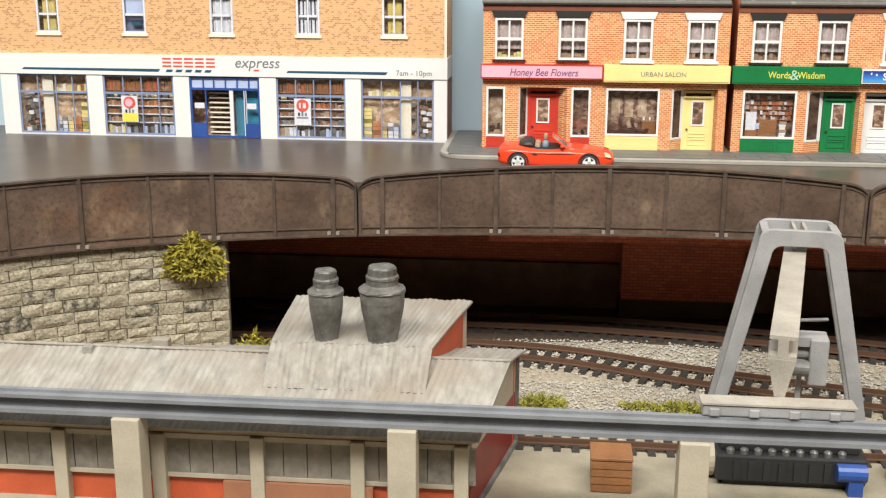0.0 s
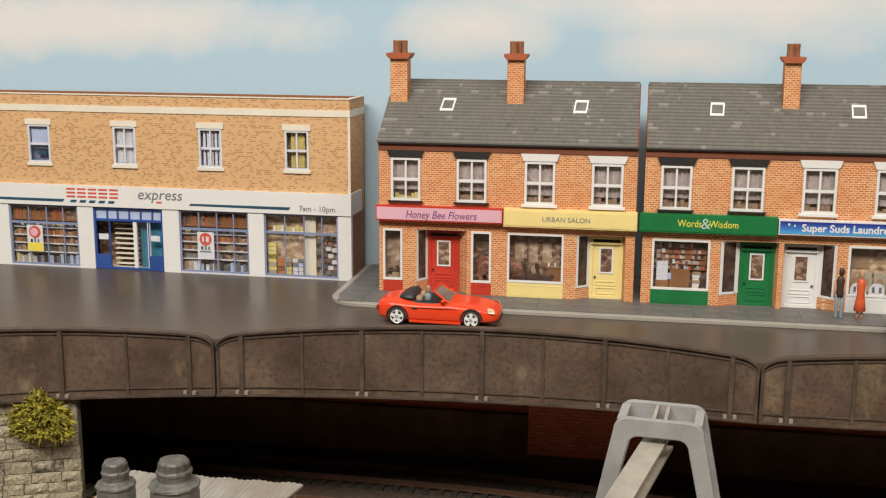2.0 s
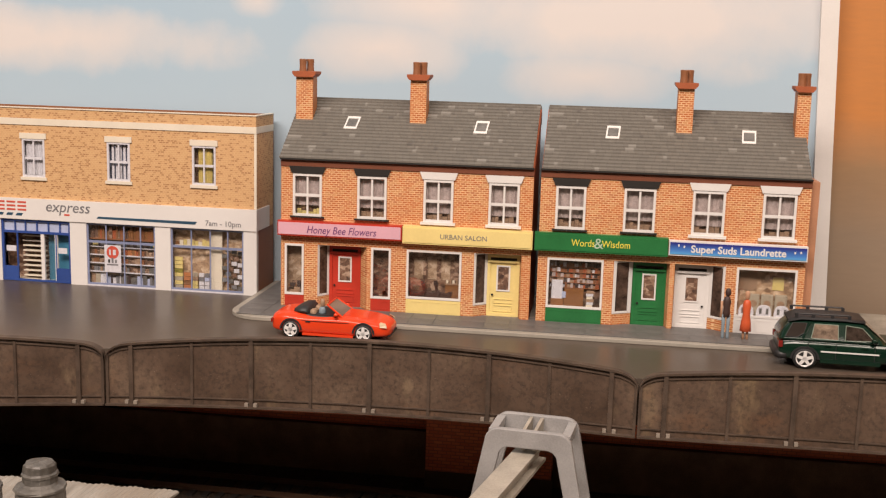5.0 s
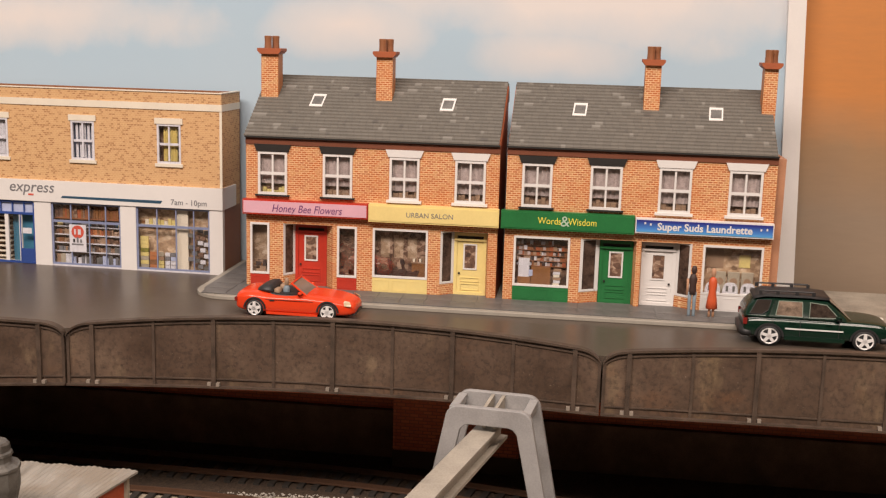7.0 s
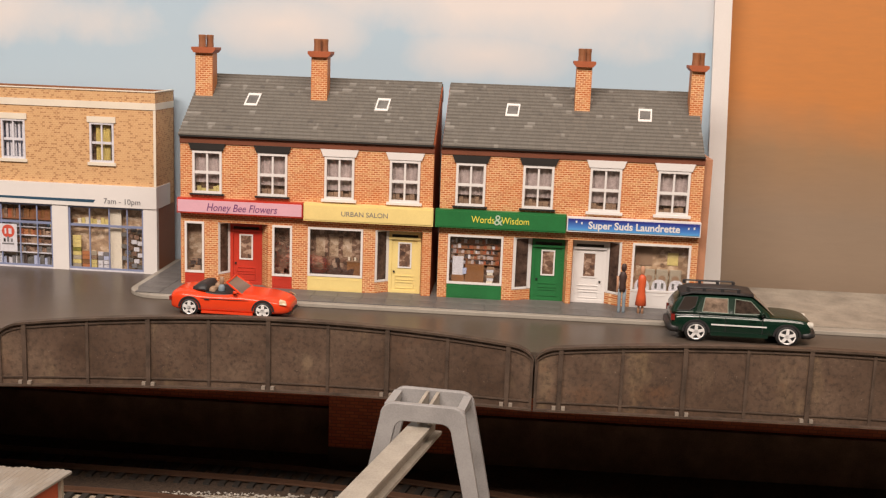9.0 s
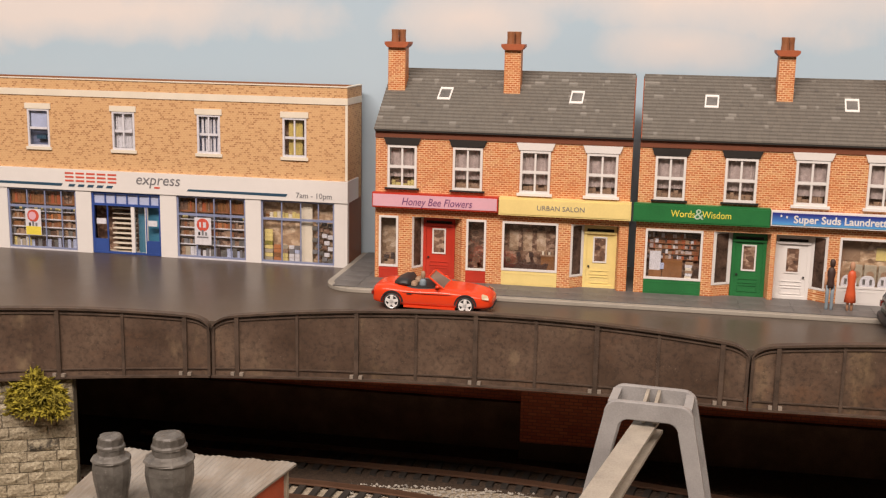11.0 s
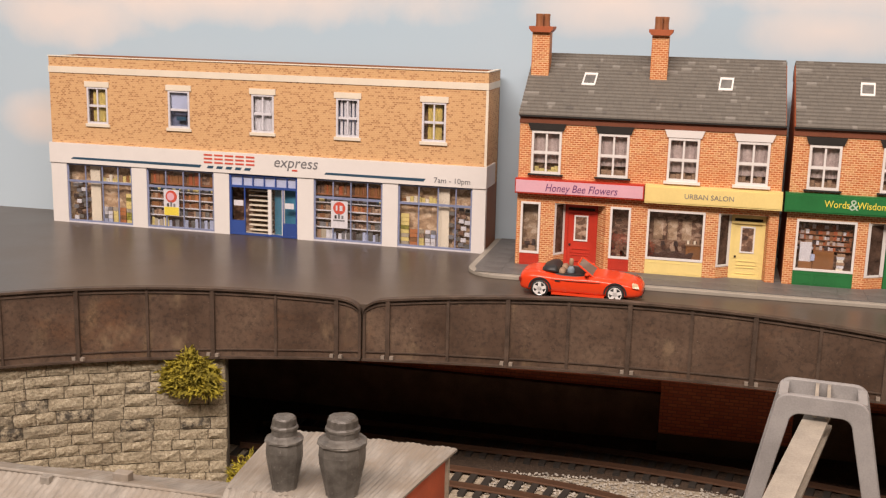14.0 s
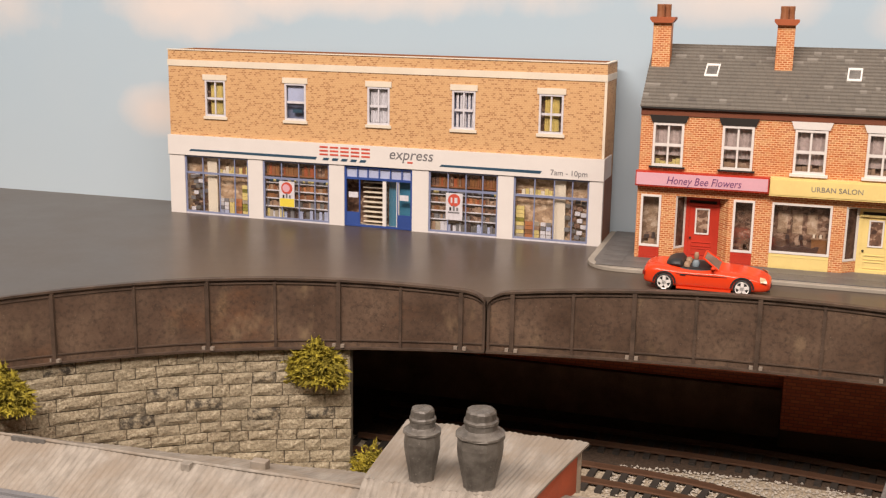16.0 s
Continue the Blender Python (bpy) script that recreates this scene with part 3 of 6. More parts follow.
def stone_wall():
    w = thing("stone_abutment", "rough pale limestone block wall under the bridge", "wall", kind="structure")
    rings = []
    for j in range(31):
        x = -300 + 195.4 * j / 30
        y = wall_y(x)
        rings.append([(x, y, G), (x, y + 2.4, G), (x, y + 2.4, -24.2), (x, y, -24.2)])
    part("core", loft(rings), M_JOINT, w)
    rng = random.Random(5)
    z, row = -24.6, 0
    while z > G + 3:
        h = rng.uniform(4.5, 5.7)
        x = -104.2 - rng.uniform(0, 0.9)
        first = True
        while x > -292:
            ln = rng.uniform(6, 15) if not (first and row % 2) else rng.uniform(5, 8)
            first = False
            a, b = x - ln + 0.4, x
            d = rng.uniform(0.7, 1.25)
            bmx = bmesh.new()
            y1, y2 = wall_y(a), wall_y(b)
            nx, nz = 4, 3
            grid = []
            for iz in range(nz + 1):
                line = []
                for ix in range(nx + 1):
                    u, v = ix / nx, iz / nz
                    edge = ix in (0, nx) or iz in (0, nz)
                    out = 0.35 + rng.uniform(-0.1, 0.25) if edge else d + rng.uniform(-0.3, 0.3)
                    line.append(bmx.verts.new((a + (b - a) * u + (0 if not edge else rng.uniform(-0.2, 0.2)), y1 + (y2 - y1) * u - out, z - h + 0.38 + (h - 0.38) * v + (0 if not edge else rng.uniform(-0.2, 0.2)))))
                grid.append(line)
            for iz in range(nz):
                for ix in range(nx):
                    bmx.faces.new((grid[iz][ix], grid[iz][ix + 1], grid[iz + 1][ix + 1], grid[iz + 1][ix]))
            rim = grid[0] + [grid[k2][nx] for k2 in range(1, nz + 1)] + grid[nz][nx - 1::-1] + [grid[k2][0] for k2 in range(nz - 1, 0, -1)]
            back = [bmx.verts.new((v.co.x, v.co.y + 0.6, v.co.z)) for v in rim]
            for q in range(len(rim)):
                bmx.faces.new((rim[q], back[q], back[(q + 1) % len(rim)], rim[(q + 1) % len(rim)]))
            part("stone", bmx, M_STONE, w)
            x -= ln
        z -= h
        row += 1


# ---- under the bridge ----
setting("tunnel_wall", box(-300, 500, 18, 24, G, -21), M_DARK_BRICK, "dark red brick wall deep under the bridge", "wall")
setting("tunnel_plinth", box(-300, 500, 14, 17.8, G, -62), M_TUNNELBASE, "dark brown lower wall under the bridge", "wall")
pier = thing("bridge_pier", "red brick bridge pier in shade under the road", "pier", 105, 8, 0)
part("brickwork", box(-31, 31, -8, 6, -77, -21.1), M_PIERBRICK, pier, bevel=0.4)
part("plinth", box(-31.5, 31.5, -6, 6, G, -77), M_BOARD, pier, "black plinth")

rings = []
for k in range(25):
    x = 8 + 16 * k
    y = edge_y(x) + 27
    rings.append([(x, y, -34), (x, y + 5, -34), (x, y + 5, -21.05), (x, y, -21.05)])
setting("brick_beam", loft(rings), M_PIERBRICK, "dark red brick band under the bridge deck", "wall")

# ---- rails ----


def track(points, label, sleeper=4.6):
    t = thing("railway_track", label, "railway track", group="railway tracks")
    pts = [Vector((x, y, 0)) for x, y in points]
    fine = []
    for i in range(len(pts) - 1):
        p0, p1, p2, p3 = pts[max(i - 1, 0)], pts[i], pts[i + 1], pts[min(i + 2, len(pts) - 1)]
        for j in range(12):
            s = j / 12
            fine.append(0.5 * (2 * p1 + (p2 - p0) * s + (2 * p0 - 5 * p1 + 4 * p2 - p3) * s * s + (3 * p1 - p0 - 3 * p2 + p3) * s ** 3))
    fine.append(pts[-1])
    rng = random.Random(3)
    for side in (-8.6, 8.6):
        rings = []
        for i, p in enumerate(fine):
            d = (fine[min(i + 1, len(fine) - 1)] - fine[max(i - 1, 0)]).normalized()
            n2 = Vector((-d.y, d.x, 0))
            c = p + n2 * side
            rings.append([tuple(c + n2 * a + Vector((0, 0, G + b))) for a, b in ((-1.1, 1.6), (1.1, 1.6), (1.1, 2.0), (0.35, 2.2), (0.45, 3.6), (0.45, 4.1), (-0.45, 4.1), (-0.45, 3.6), (-0.35, 2.2), (-1.1, 2.0))])
        part("rail", loft(rings), M_RAIL, t, "rusty brown rail")
    run, nxt, shared = 0.0, 0.0, None
    for a, b in zip(fine, fine[1:]):
        ln = (b - a).length
        while nxt < run + ln:
            p = a + (b - a) * ((nxt - run) / ln)
            ang = math.atan2((b - a).y, (b - a).x)
            if shared is None:
                shared = mesh_of(box(-1.5, 1.5, -15, 15, 0, 1.7), "sleeper")
                shared.materials.append(M_SLEEPER)
            s = new("sleeper", shared)
            s.parent = t
            s.matrix_basis = pose(p.x * MM, p.y * MM, (G + rng.uniform(-0.2, 0.1)) * MM, 0, 0, math.degrees(ang))
            nxt += sleeper * 1.55
        run += ln
    return t


track([(-120, -64), (-40, -62), (0, -63), (45, -69), (97, -88), (150, -104), (215, -119), (330, -132)], "curved model railway track with rusty rails on ballast")
track([(-120, -18), (0, -19), (70, -22), (140, -33), (210, -50), (330, -84)], "railway track in shade under the bridge")
track([(20, -159), (90, -160), (200, -162), (330, -164)], "yard track with dark sleepers behind the runway")


def gravel():
    rng = random.Random(11)
    bmx = bmesh.new()
    for i in range(9000):
        u = rng.random()
        x = rng.uniform(0, 260)
        cy = -63 - 0.00105 * max(0, x) ** 2 if x < 150 else -87 - (x - 150) * 0.4
        y = cy + rng.gauss(0, 14) + (rng.random() < 0.55) * rng.uniform(8, 32)
        s = rng.uniform(0.35, 0.95)
        if rng.random() < 0.35:
            x, y = rng.uniform(25, 150), rng.uniform(-140, -98)
            s *= 0.8
        if y > pale_edge(x) + 2:
            continue
        c = Vector((x, y, G + s * 0.5 + rng.uniform(0, 0.6)))
        v = [bmx.verts.new(c + Vector((s * rng.uniform(0.6, 1.2) * dx, s * rng.uniform(0.6, 1.2) * dy, s * rng.uniform(0.5, 0.9) * dz))) for dx, dy, dz in ((1, 0, 0), (-1, 0, 0), (0, 1, 0), (0, -1, 0), (0, 0, 1), (0, 0, -1))]
        for f in ((0, 2, 4), (2, 1, 4), (1, 3, 4), (3, 0, 4), (2, 0, 5), (1, 2, 5), (3, 1, 5), (0, 3, 5)):
            bmx.faces.new([v[q] for q in f])
    tagged(part("ballast_stones", bmx, M_GRAVEL), "pale grey loose ballast stones round the tracks", "ballast", "", "stuff")


gravel()


# ---- plants ----
def tuft(name, label, x, y, z, rx, ry, rz, count, length, mat, seed, hang=0.0, thick=0.0):
    """A clump of many thin blades or sprigs with an uneven outline."""
    rng = random.Random(seed)
    t = thing(name, label, "plant", x, y, z)
    bmx = bmesh.new()
    for i in range(count):
        a, b = rng.uniform(0, 2 * math.pi), rng.uniform(0, 1) ** 0.6
        base = Vector((rx * b * math.cos(a), ry * b * math.sin(a), rng.uniform(0, rz) * (1 - b * 0.5)))
        d = Vector((math.cos(a) * b * 0.9 + rng.gauss(0, 0.45), math.sin(a) * b * 0.9 + rng.gauss(0, 0.45), rng.uniform(0.1, 1.1) - hang * b * 1.6)).normalized()
        ln = length * rng.uniform(0.5, 1.25)
        side = d.orthogonal().normalized() * (0.22 + 0.02 * length + thick)
        side.rotate(Matrix.Rotation(rng.uniform(0, 6.28), 3, d))
        mid = base + d * ln * 0.5 + Vector((0, 0, rng.uniform(-0.4, 0.4)))
        tip = base + d * ln + Vector((rng.gauss(0, 0.4), rng.gauss(0, 0.4), rng.gauss(0, 0.4)))
        v = [bmx.verts.new(p) for p in (base - side, base + side, mid + side * 1.3, mid - side * 1.3, tip)]
        bmx.faces.new((v[0], v[1], v[2], v[3]))
        bmx.faces.new((v[3], v[2], v[4]))
        for q in range(2):
            s2 = base + d * ln * rng.uniform(0.3, 0.8)
            e = s2 + Vector((rng.gauss(0, 0.8), rng.gauss(0, 0.8), rng.gauss(0.1, 0.8))) * 1.1
            w2 = (e - s2).orthogonal().normalized() * 0.3
            bmx.faces.new([bmx.verts.new(p) for p in (s2 - w2, s2 + w2, e)])
    part("leaves", bmx, mat, t)
    return t


tuft("bush", "olive green scenic foliage bush hanging on the stone wall", -117.0, wall_y(-117.0) - 4, -38.5, 12.5, 4, 20, 1500, 3.7, M_BUSH, 1, 0.5, 0.14)
tuft("bush", "small olive foliage bush on the stone wall", -222, wall_y(-222) - 5, -40, 12.5, 4, 19, 1400, 3.7, M_BUSH, 2, 0.5, 0.14)
tuft("weed", "low green weed at the foot of the stone wall", -93, -107, G, 10, 2.5, 23, 1000, 3.2, M_BUSH, 3)
tuft("grass_tuft", "yellow green static grass tuft beside the track", 34, -127, G, 10, 5, 1, 300, 5, M_GRASS, 4)
tuft("grass_tuft", "yellow green static grass tuft beside the track", 92, -127, G, 11, 4, 1, 280, 4.5, M_GRASS, 5)
tuft("grass_tuft", "small yellow green grass tuft on the gravel", 75, -124, G, 7, 3, 1, 120, 3, M_GRASS, 6)


# ---- shop terrace ----
def sash_window(parent, x0, x1, z0, z1, dark, curtain):
    w = new("window")
    w.parent = parent
    part("frame", frame_bars(x0, x1, z0, z1, 1.1, -0.7, 0.5), M_WHITE, w)
    zm, xm = z0 + (z1 - z0) * 0.5, 0.5 * (x0 + x1)
    bmx = box(x0 + 1.1, x1 - 1.1, -0.45, 0.4, zm - 0.75, zm + 0.55)
    box(xm - 0.45, xm + 0.45, -0.35, 0.4, z0 + 1.1, zm - 0.75, bmx)
    box(xm - 0.45, xm + 0.45, -0.35, 0.4, zm + 0.55, z1 - 1.1, bmx)
    part("glazing_bar", bmx, M_WHITE, w)
    part("pane", box(x0 + 1.1, x1 - 1.1, 0.45, 0.6, z0 + 1.1, z1 - 1.1), M_GLASS, w, "", shadow=False)
    part("curtain", curtain_mesh(x0 + 1, x1 - 1, zm - 3.0, z1 - 1, 1.9), M_NET, w, "pleated net curtain")
    part("lower_curtain", curtain_mesh(x0 + 1, x1 - 1, z0 + 5.0 if dark else z0 + 4.0, zm - 3.0, 2.2), M_NET, w)
    part("room_back", box(x0 - 1, x1 + 1, 4.0, 4.6, z0 - 1, z1 + 1), M_INSIDE, w)
    rng = random.Random(int(x0 * 7))
    bmx = bmesh.new()
    x = x0 + 1.4
    while x < x1 - 2.5:
        d = rng.uniform(1.2, 2.6)
        box(x, x + d, 2.6, 3.6, z0 + 0.6, z0 + rng.uniform(1.6, 4.4), bmx)
        x += d + 0.2
    part("ornament", bmx, M_TAN if not curtain else M_CURTAIN_Y, w)
    mt = M_BLACK if dark else M_WHITE
    part("lintel", slab([(x0 - 0.6, z1 + 0.2), (x1 + 0.6, z1 + 0.2), (x1 + 1.9, z1 + 3.6), (x0 - 1.9, z1 + 3.6)], -1.0, 0.2), mt, w, "black lintel" if dark else "white lintel")
    part("sill", box(x0 - 1.2, x1 + 1.2, -1.5, 0.2, z0 - 1.2 if not dark else z0 - 0.8, z0), mt, w)
    return w


def curtain_mesh(x0, x1, z0, z1, y):
    n = 16
    bmx = bmesh.new()
    rows = [[bmx.verts.new((x0 + (x1 - x0) * i / n, y + 0.25 * math.sin(i * 2.1) + (0.1 if i % 2 else 0), z)) for i in range(n + 1)] for z in (z0, z1)]
    rows2 = [[bmx.verts.new((v.co.x, v.co.y + 0.2, v.co.z)) for v in r2] for r2 in rows]
    for i in range(n):
        bmx.faces.new((rows[0][i], rows[0][i + 1], rows[1][i + 1], rows[1][i]))
        bmx.faces.new((rows2[0][i], rows2[1][i], rows2[1][i + 1], rows2[0][i + 1]))
    return bmx


def salon_display(w, x0, x1, z0, z1):
    """Reclining chairs, mirrors and a counter behind the salon window."""
    for x, y in ((x0 + 4, 3.0), (x0 + 11, 4.6), (x0 + 17, 6.0)):
        part("salon_chair", slab([(x - 2.6, z0 + 0.4), (x + 4.2, z0 + 0.4), (x + 5.2, z0 + 3.4), (x + 3.4, z0 + 3.6), (x + 1.8, z0 + 2.6), (x - 1.6, z0 + 3.2), (x - 2.8, z0 + 6.6), (x - 3.8, z0 + 6.4)], y, y + 2.2), M_SALON, w, "dark brown reclining salon chair", bevel=0.3)
        part("chair_rest", slab([(x - 4.2, z0 + 6.2), (x - 2.2, z0 + 6.4), (x - 2.6, z0 + 8.6), (x - 4.2, z0 + 8.4)], y + 0.2, y + 2.0), M_DARKFIG_PRINT, w)
    part("counter", box(x1 - 8, x1 - 1.2, 6.4, 8.6, z0 + 0.4, z0 + 7.0), M_WOOD, w, "brown counter")
    part("counter_top", box(x1 - 8.4, x1 - 1.2, 6.0, 8.6, z0 + 7.0, z0 + 7.6), M_TAN, w)
    for i in range(3):
        x = x0 + 3 + 6.6 * i
        part("mirror_panel", box(x, x + 4.4, 8.5, 8.9, z0 + 9, z0 + 19), M_INSIDE_WARM, w, "tan framed mirror")
    for i in range(4):
        part("bottle", box(x1 - 7.6 + 1.5 * i, x1 - 6.6 + 1.5 * i, 6.6, 7.4, z0 + 7.6, z0 + 9.2 + 0.5 * (i % 2)), (M_CREAM, M_TAN)[i % 2], w)


def book_display(w, x0, x1, z0, z1):
    """White posters, a brown desk, a stack of books and full shelves behind."""
    part("desk", box(x0 + 8.5, x0 + 17.5, 2.6, 5.0, z0 + 0.4, z0 + 9.0), M_WOOD, w, "brown wooden desk")
    part("low_case", box(x0 + 2.2, x0 + 8.2, 2.6, 4.6, z0 + 0.4, z0 + 4.0), M_WOOD, w)
    part("leaflet", box(x0 + 2.4, x0 + 7.6, 3.2, 3.5, z0 + 4.0, z0 + 13.0), M_LACE, w, "white leaflet panel")
    part("leaflet", box(x0 + 7.4, x0 + 9.2, 2.3, 2.5, z0 + 4.6, z0 + 7.6), M_CURTAIN_B, w)
    for i in range(6):
        part("book", box(x0 + 18.8 + 0.2 * (i % 2), x0 + 21.8 + 0.3 * (i % 3), 2.2, 4.2, z0 + 0.5 + 1.35 * i, z0 + 1.7 + 1.35 * i), (M_CREAM, M_LACE, M_TAN)[i % 3], w)
    rng = random.Random(31)
    for r2 in range(5):
        z = z0 + 9.2 + 2.5 * r2
        part("shelf", box(x0 + 1.2, x1 - 1.2, 6.4, 8.8, z - 0.3, z), M_BROWN_EDGE, w)
        x = x0 + 1.4
        while x < x1 - 2.2:
            d = rng.uniform(0.5, 1.8)
            part("book", box(x, x + d, 6.6, 8.4, z, z + rng.uniform(1.0, 2.1)), rng.choice((M_DARKFIG_PRINT, M_BROWN_EDGE, M_TERRACOTTA, M_LACE, M_INSIDE, M_TAN, M_NET)), w)
            x += d + 0.1


def laundrette_display(w, x0, x1, z0, z1):
    """A row of white tub chairs in the window, machines and a warm room behind."""
    for i in range(3):
        cx = x0 + 5.4 + 8.0 * i
        arch = []
        for k2 in range(17):
            a = math.pi * k2 / 16
            arch.append((cx + 3.5 * math.copysign(abs(math.cos(a)) ** 0.7, math.cos(a)), z0 + 1.0 + 5.0 * math.sin(a) ** 0.75))
        part("tub_chair", slab([(cx - 2.6, z0 + 0.3)] + arch[::-1] + [(cx + 2.6, z0 + 0.3)], 1.6, 2.4), M_LACE, w, "white moulded tub chair", bevel=0.25)
        for sx in (-1.5, 1.5):
            part("chair_slot", box(cx + sx - 0.55, cx + sx + 0.55, 1.35, 1.6, z0 + 1.8, z0 + 4.4), M_GREYPOT, w)
    for i in range(3):
        x = x0 + 6 + 6.2 * i
        m = part("machine", box(x, x + 5.4, 6.2, 8.8, z0 + 0.4, z0 + 10.4), M_STONEPAINT, w, "pale washing machine", bevel=0.3)
        part("machine_door", rod((x + 2.7, 6.2, z0 + 6), (x + 2.7, 5.9, z0 + 6), 1.7, 14), M_TAN, m)
    part("wall_panel", box(x0 + 2, x0 + 10, 8.4, 8.9, z0 + 12, z0 + 20), M_TAN, w)
    part("poster", box(x1 - 10, x1 - 5, 8.4, 8.9, z0 + 12.5, z0 + 18.5), M_CURTAIN_Y, w)


def shop_window(parent, x0, x1, z0, z1, stall, seed, back=None, dress=None):
    w = new("shop_window")
    w.parent = parent
    part("frame", frame_bars(x0, x1, z0, z1, 1.0, -0.9, 0.8), M_WHITE, w)
    part("pane", box(x0 + 1, x1 - 1, 0.3, 0.45, z0 + 1, z1 - 1), M_GLASS, w, "", shadow=False)
    part("room_back", box(x0 - 1, x1 + 1, 9.0, 9.6, z0 - 1, z1 + 2), back or M_INSIDE, w)
    part("room_floor", box(x0 - 1, x1 + 1, 1.2, 9.0, z0 - 1, z0 + 0.4), M_INSIDE_WARM, w)
    rng = random.Random(seed)
    for i in range(0 if x1 - x0 > 15 else 6):
        d, h = rng.uniform(0.8, 4.6), rng.uniform(0.6, 3.4)
        x, y, z = rng.uniform(x0 + 0.8, x1 - 1 - d), rng.uniform(2, 7.5), z0 + 0.5 + rng.choice((0, 0, 0, 3, 6, 8.5))
        h = min(h, z1 - z - 1.5)
        bmx = box(x, x + d, y, y + 1.2, z if z < z0 + 1 else z, z + h)
        if z > z0 + 1:
            box(x + d * 0.4, x + d * 0.6, y + 0.4, 9, z, z + 0.6, bmx)
        part("display", bmx, rng.choice((M_INSIDE_WARM, M_TAN, M_CREAM, M_WOOD, M_INSIDE, M_BROWN_EDGE, M_DARKFIG_PRINT, M_DARKFIG_PRINT, M_INSIDE)), w)
    if dress:
        dress(w, x0, x1, z0, z1)
    if stall:
        p = part("stall_riser", box(x0, x1, -0.5, 1.0, 2.0, z0 - 0.2), stall, w)
        n = 3 if x1 - x0 > 15 else 1
        for i in range(n):
            a = x0 + (x1 - x0) * i / n + 0.8
            b = x0 + (x1 - x0) * (i + 1) / n - 0.8
            part("panel_mould", frame_bars(a, b, 3.0, z0 - 1.2, 0.35, -0.75, -0.5), stall, w)
    w.scale = (1, 0.55, 1)
    return w


def shop_door(parent, x0, x1, y, z1, mat, handle_left):
    d = new("door")
    d.parent = parent
    part("surround", frame_bars(x0 - 1.4, x1 + 1.4, 2.0, z1 + 3.4, 1.4, y - 0.5, y + 1.0), mat, d)
    part("leaf", box(x0, x1, y, y + 0.9, 2.1, z1), mat, d)
    part("transom", box(x0, x1, y + 0.2, y + 0.6, z1 + 0.6, z1 + 2.0), M_BLACK, d, "black fanlight")
    part("transom_bar", box(x0 - 1.2, x1 + 1.2, y - 1.0, y, z1 - 0.4, z1 + 0.6), mat, d)
    wx0, wx1, wz0 = x0 + (x1 - x0) * 0.24, x1 - (x1 - x0) * 0.24, 2 + (z1 - 2) * 0.46
    part("glass_frame", frame_bars(wx0, wx1, wz0, z1 - 1.8, 0.7, y - 0.35, y), M_WHITE, d)
    part("pane", box(wx0 + 0.7, wx1 - 0.7, y - 0.15, y, wz0 + 0.7, z1 - 2.5), M_INSIDE, d)
    for zz in (4.2, 8.3):
        part("panel_mould", frame_bars(x0 + 1.8, x1 - 1.8, zz, zz + (3.2 if zz < 5 else 2.2), 0.35, y - 0.3, y), mat, d)
    hx = x0 + 1.2 if handle_left else x1 - 1.2
    part("knob", lathe([(0.45, -0.4), (0.5, 0), (0.45, 0.4)], hx, y - 0.4, 8, None), M_BLACK, d).location = (0, 0, 12.4 * MM)
    return d


def recess(parent, x0, x1, dx0, dx1, back, ztop, glazed_left, glazed_right, seed):
    """Splayed sides of a doorway: brick below, slim window above where glazed."""
    for a, b, gl in ((x0, dx0, glazed_left), (x1, dx1, glazed_right)):
        def at(s, y_extra, z):
            return (a + (b - a) * s, back * s + y_extra, z)
        t = 0.5
        sx = t if b > a else -t
        if gl:
            w = new("side_window")
            w.parent = parent
            part("lower_wall", hexa((at(0, 0, 2), at(1, 0, 2), at(1, t, 2), at(0, t, 2), at(0, 0, 7.5), at(1, 0, 7.5), at(1, t, 7.5), at(0, t, 7.5))), M_RED_BRICK, w)
            for s0, s1 in ((0, 0.16), (0.80, 1.0)):
                part("frame", hexa((at(s0, -0.3, 7.5), at(s1, -0.3, 7.5), at(s1, t, 7.5), at(s0, t, 7.5), at(s0, -0.3, ztop), at(s1, -0.3, ztop), at(s1, t, ztop), at(s0, t, ztop))), M_WHITE, w)
            for zz in (7.5, ztop - 1):
                part("frame", hexa((at(0.14, -0.3, zz), at(0.86, -0.3, zz), at(0.86, t, zz), at(0.14, t, zz), at(0.14, -0.3, zz + 1), at(0.86, -0.3, zz + 1), at(0.86, t, zz + 1), at(0.14, t, zz + 1))), M_WHITE, w)
            part("pane", hexa((at(0.14, 0.2, 8.5), at(0.86, 0.2, 8.5), at(0.86, 0.35, 8.5), at(0.14, 0.35, 8.5), at(0.14, 0.2, ztop - 1), at(0.86, 0.2, ztop - 1), at(0.86, 0.35, ztop - 1), at(0.14, 0.35, ztop - 1))), M_DARKPANE, w)
        else:
            part("return_wall", hexa((at(0, 0, 2), at(1, 0, 2), at(1, t, 2), at(0, t, 2), at(0, 0, ztop), at(1, 0, ztop), at(1, t, ztop), at(0, t, ztop))), M_RED_BRICK, parent)


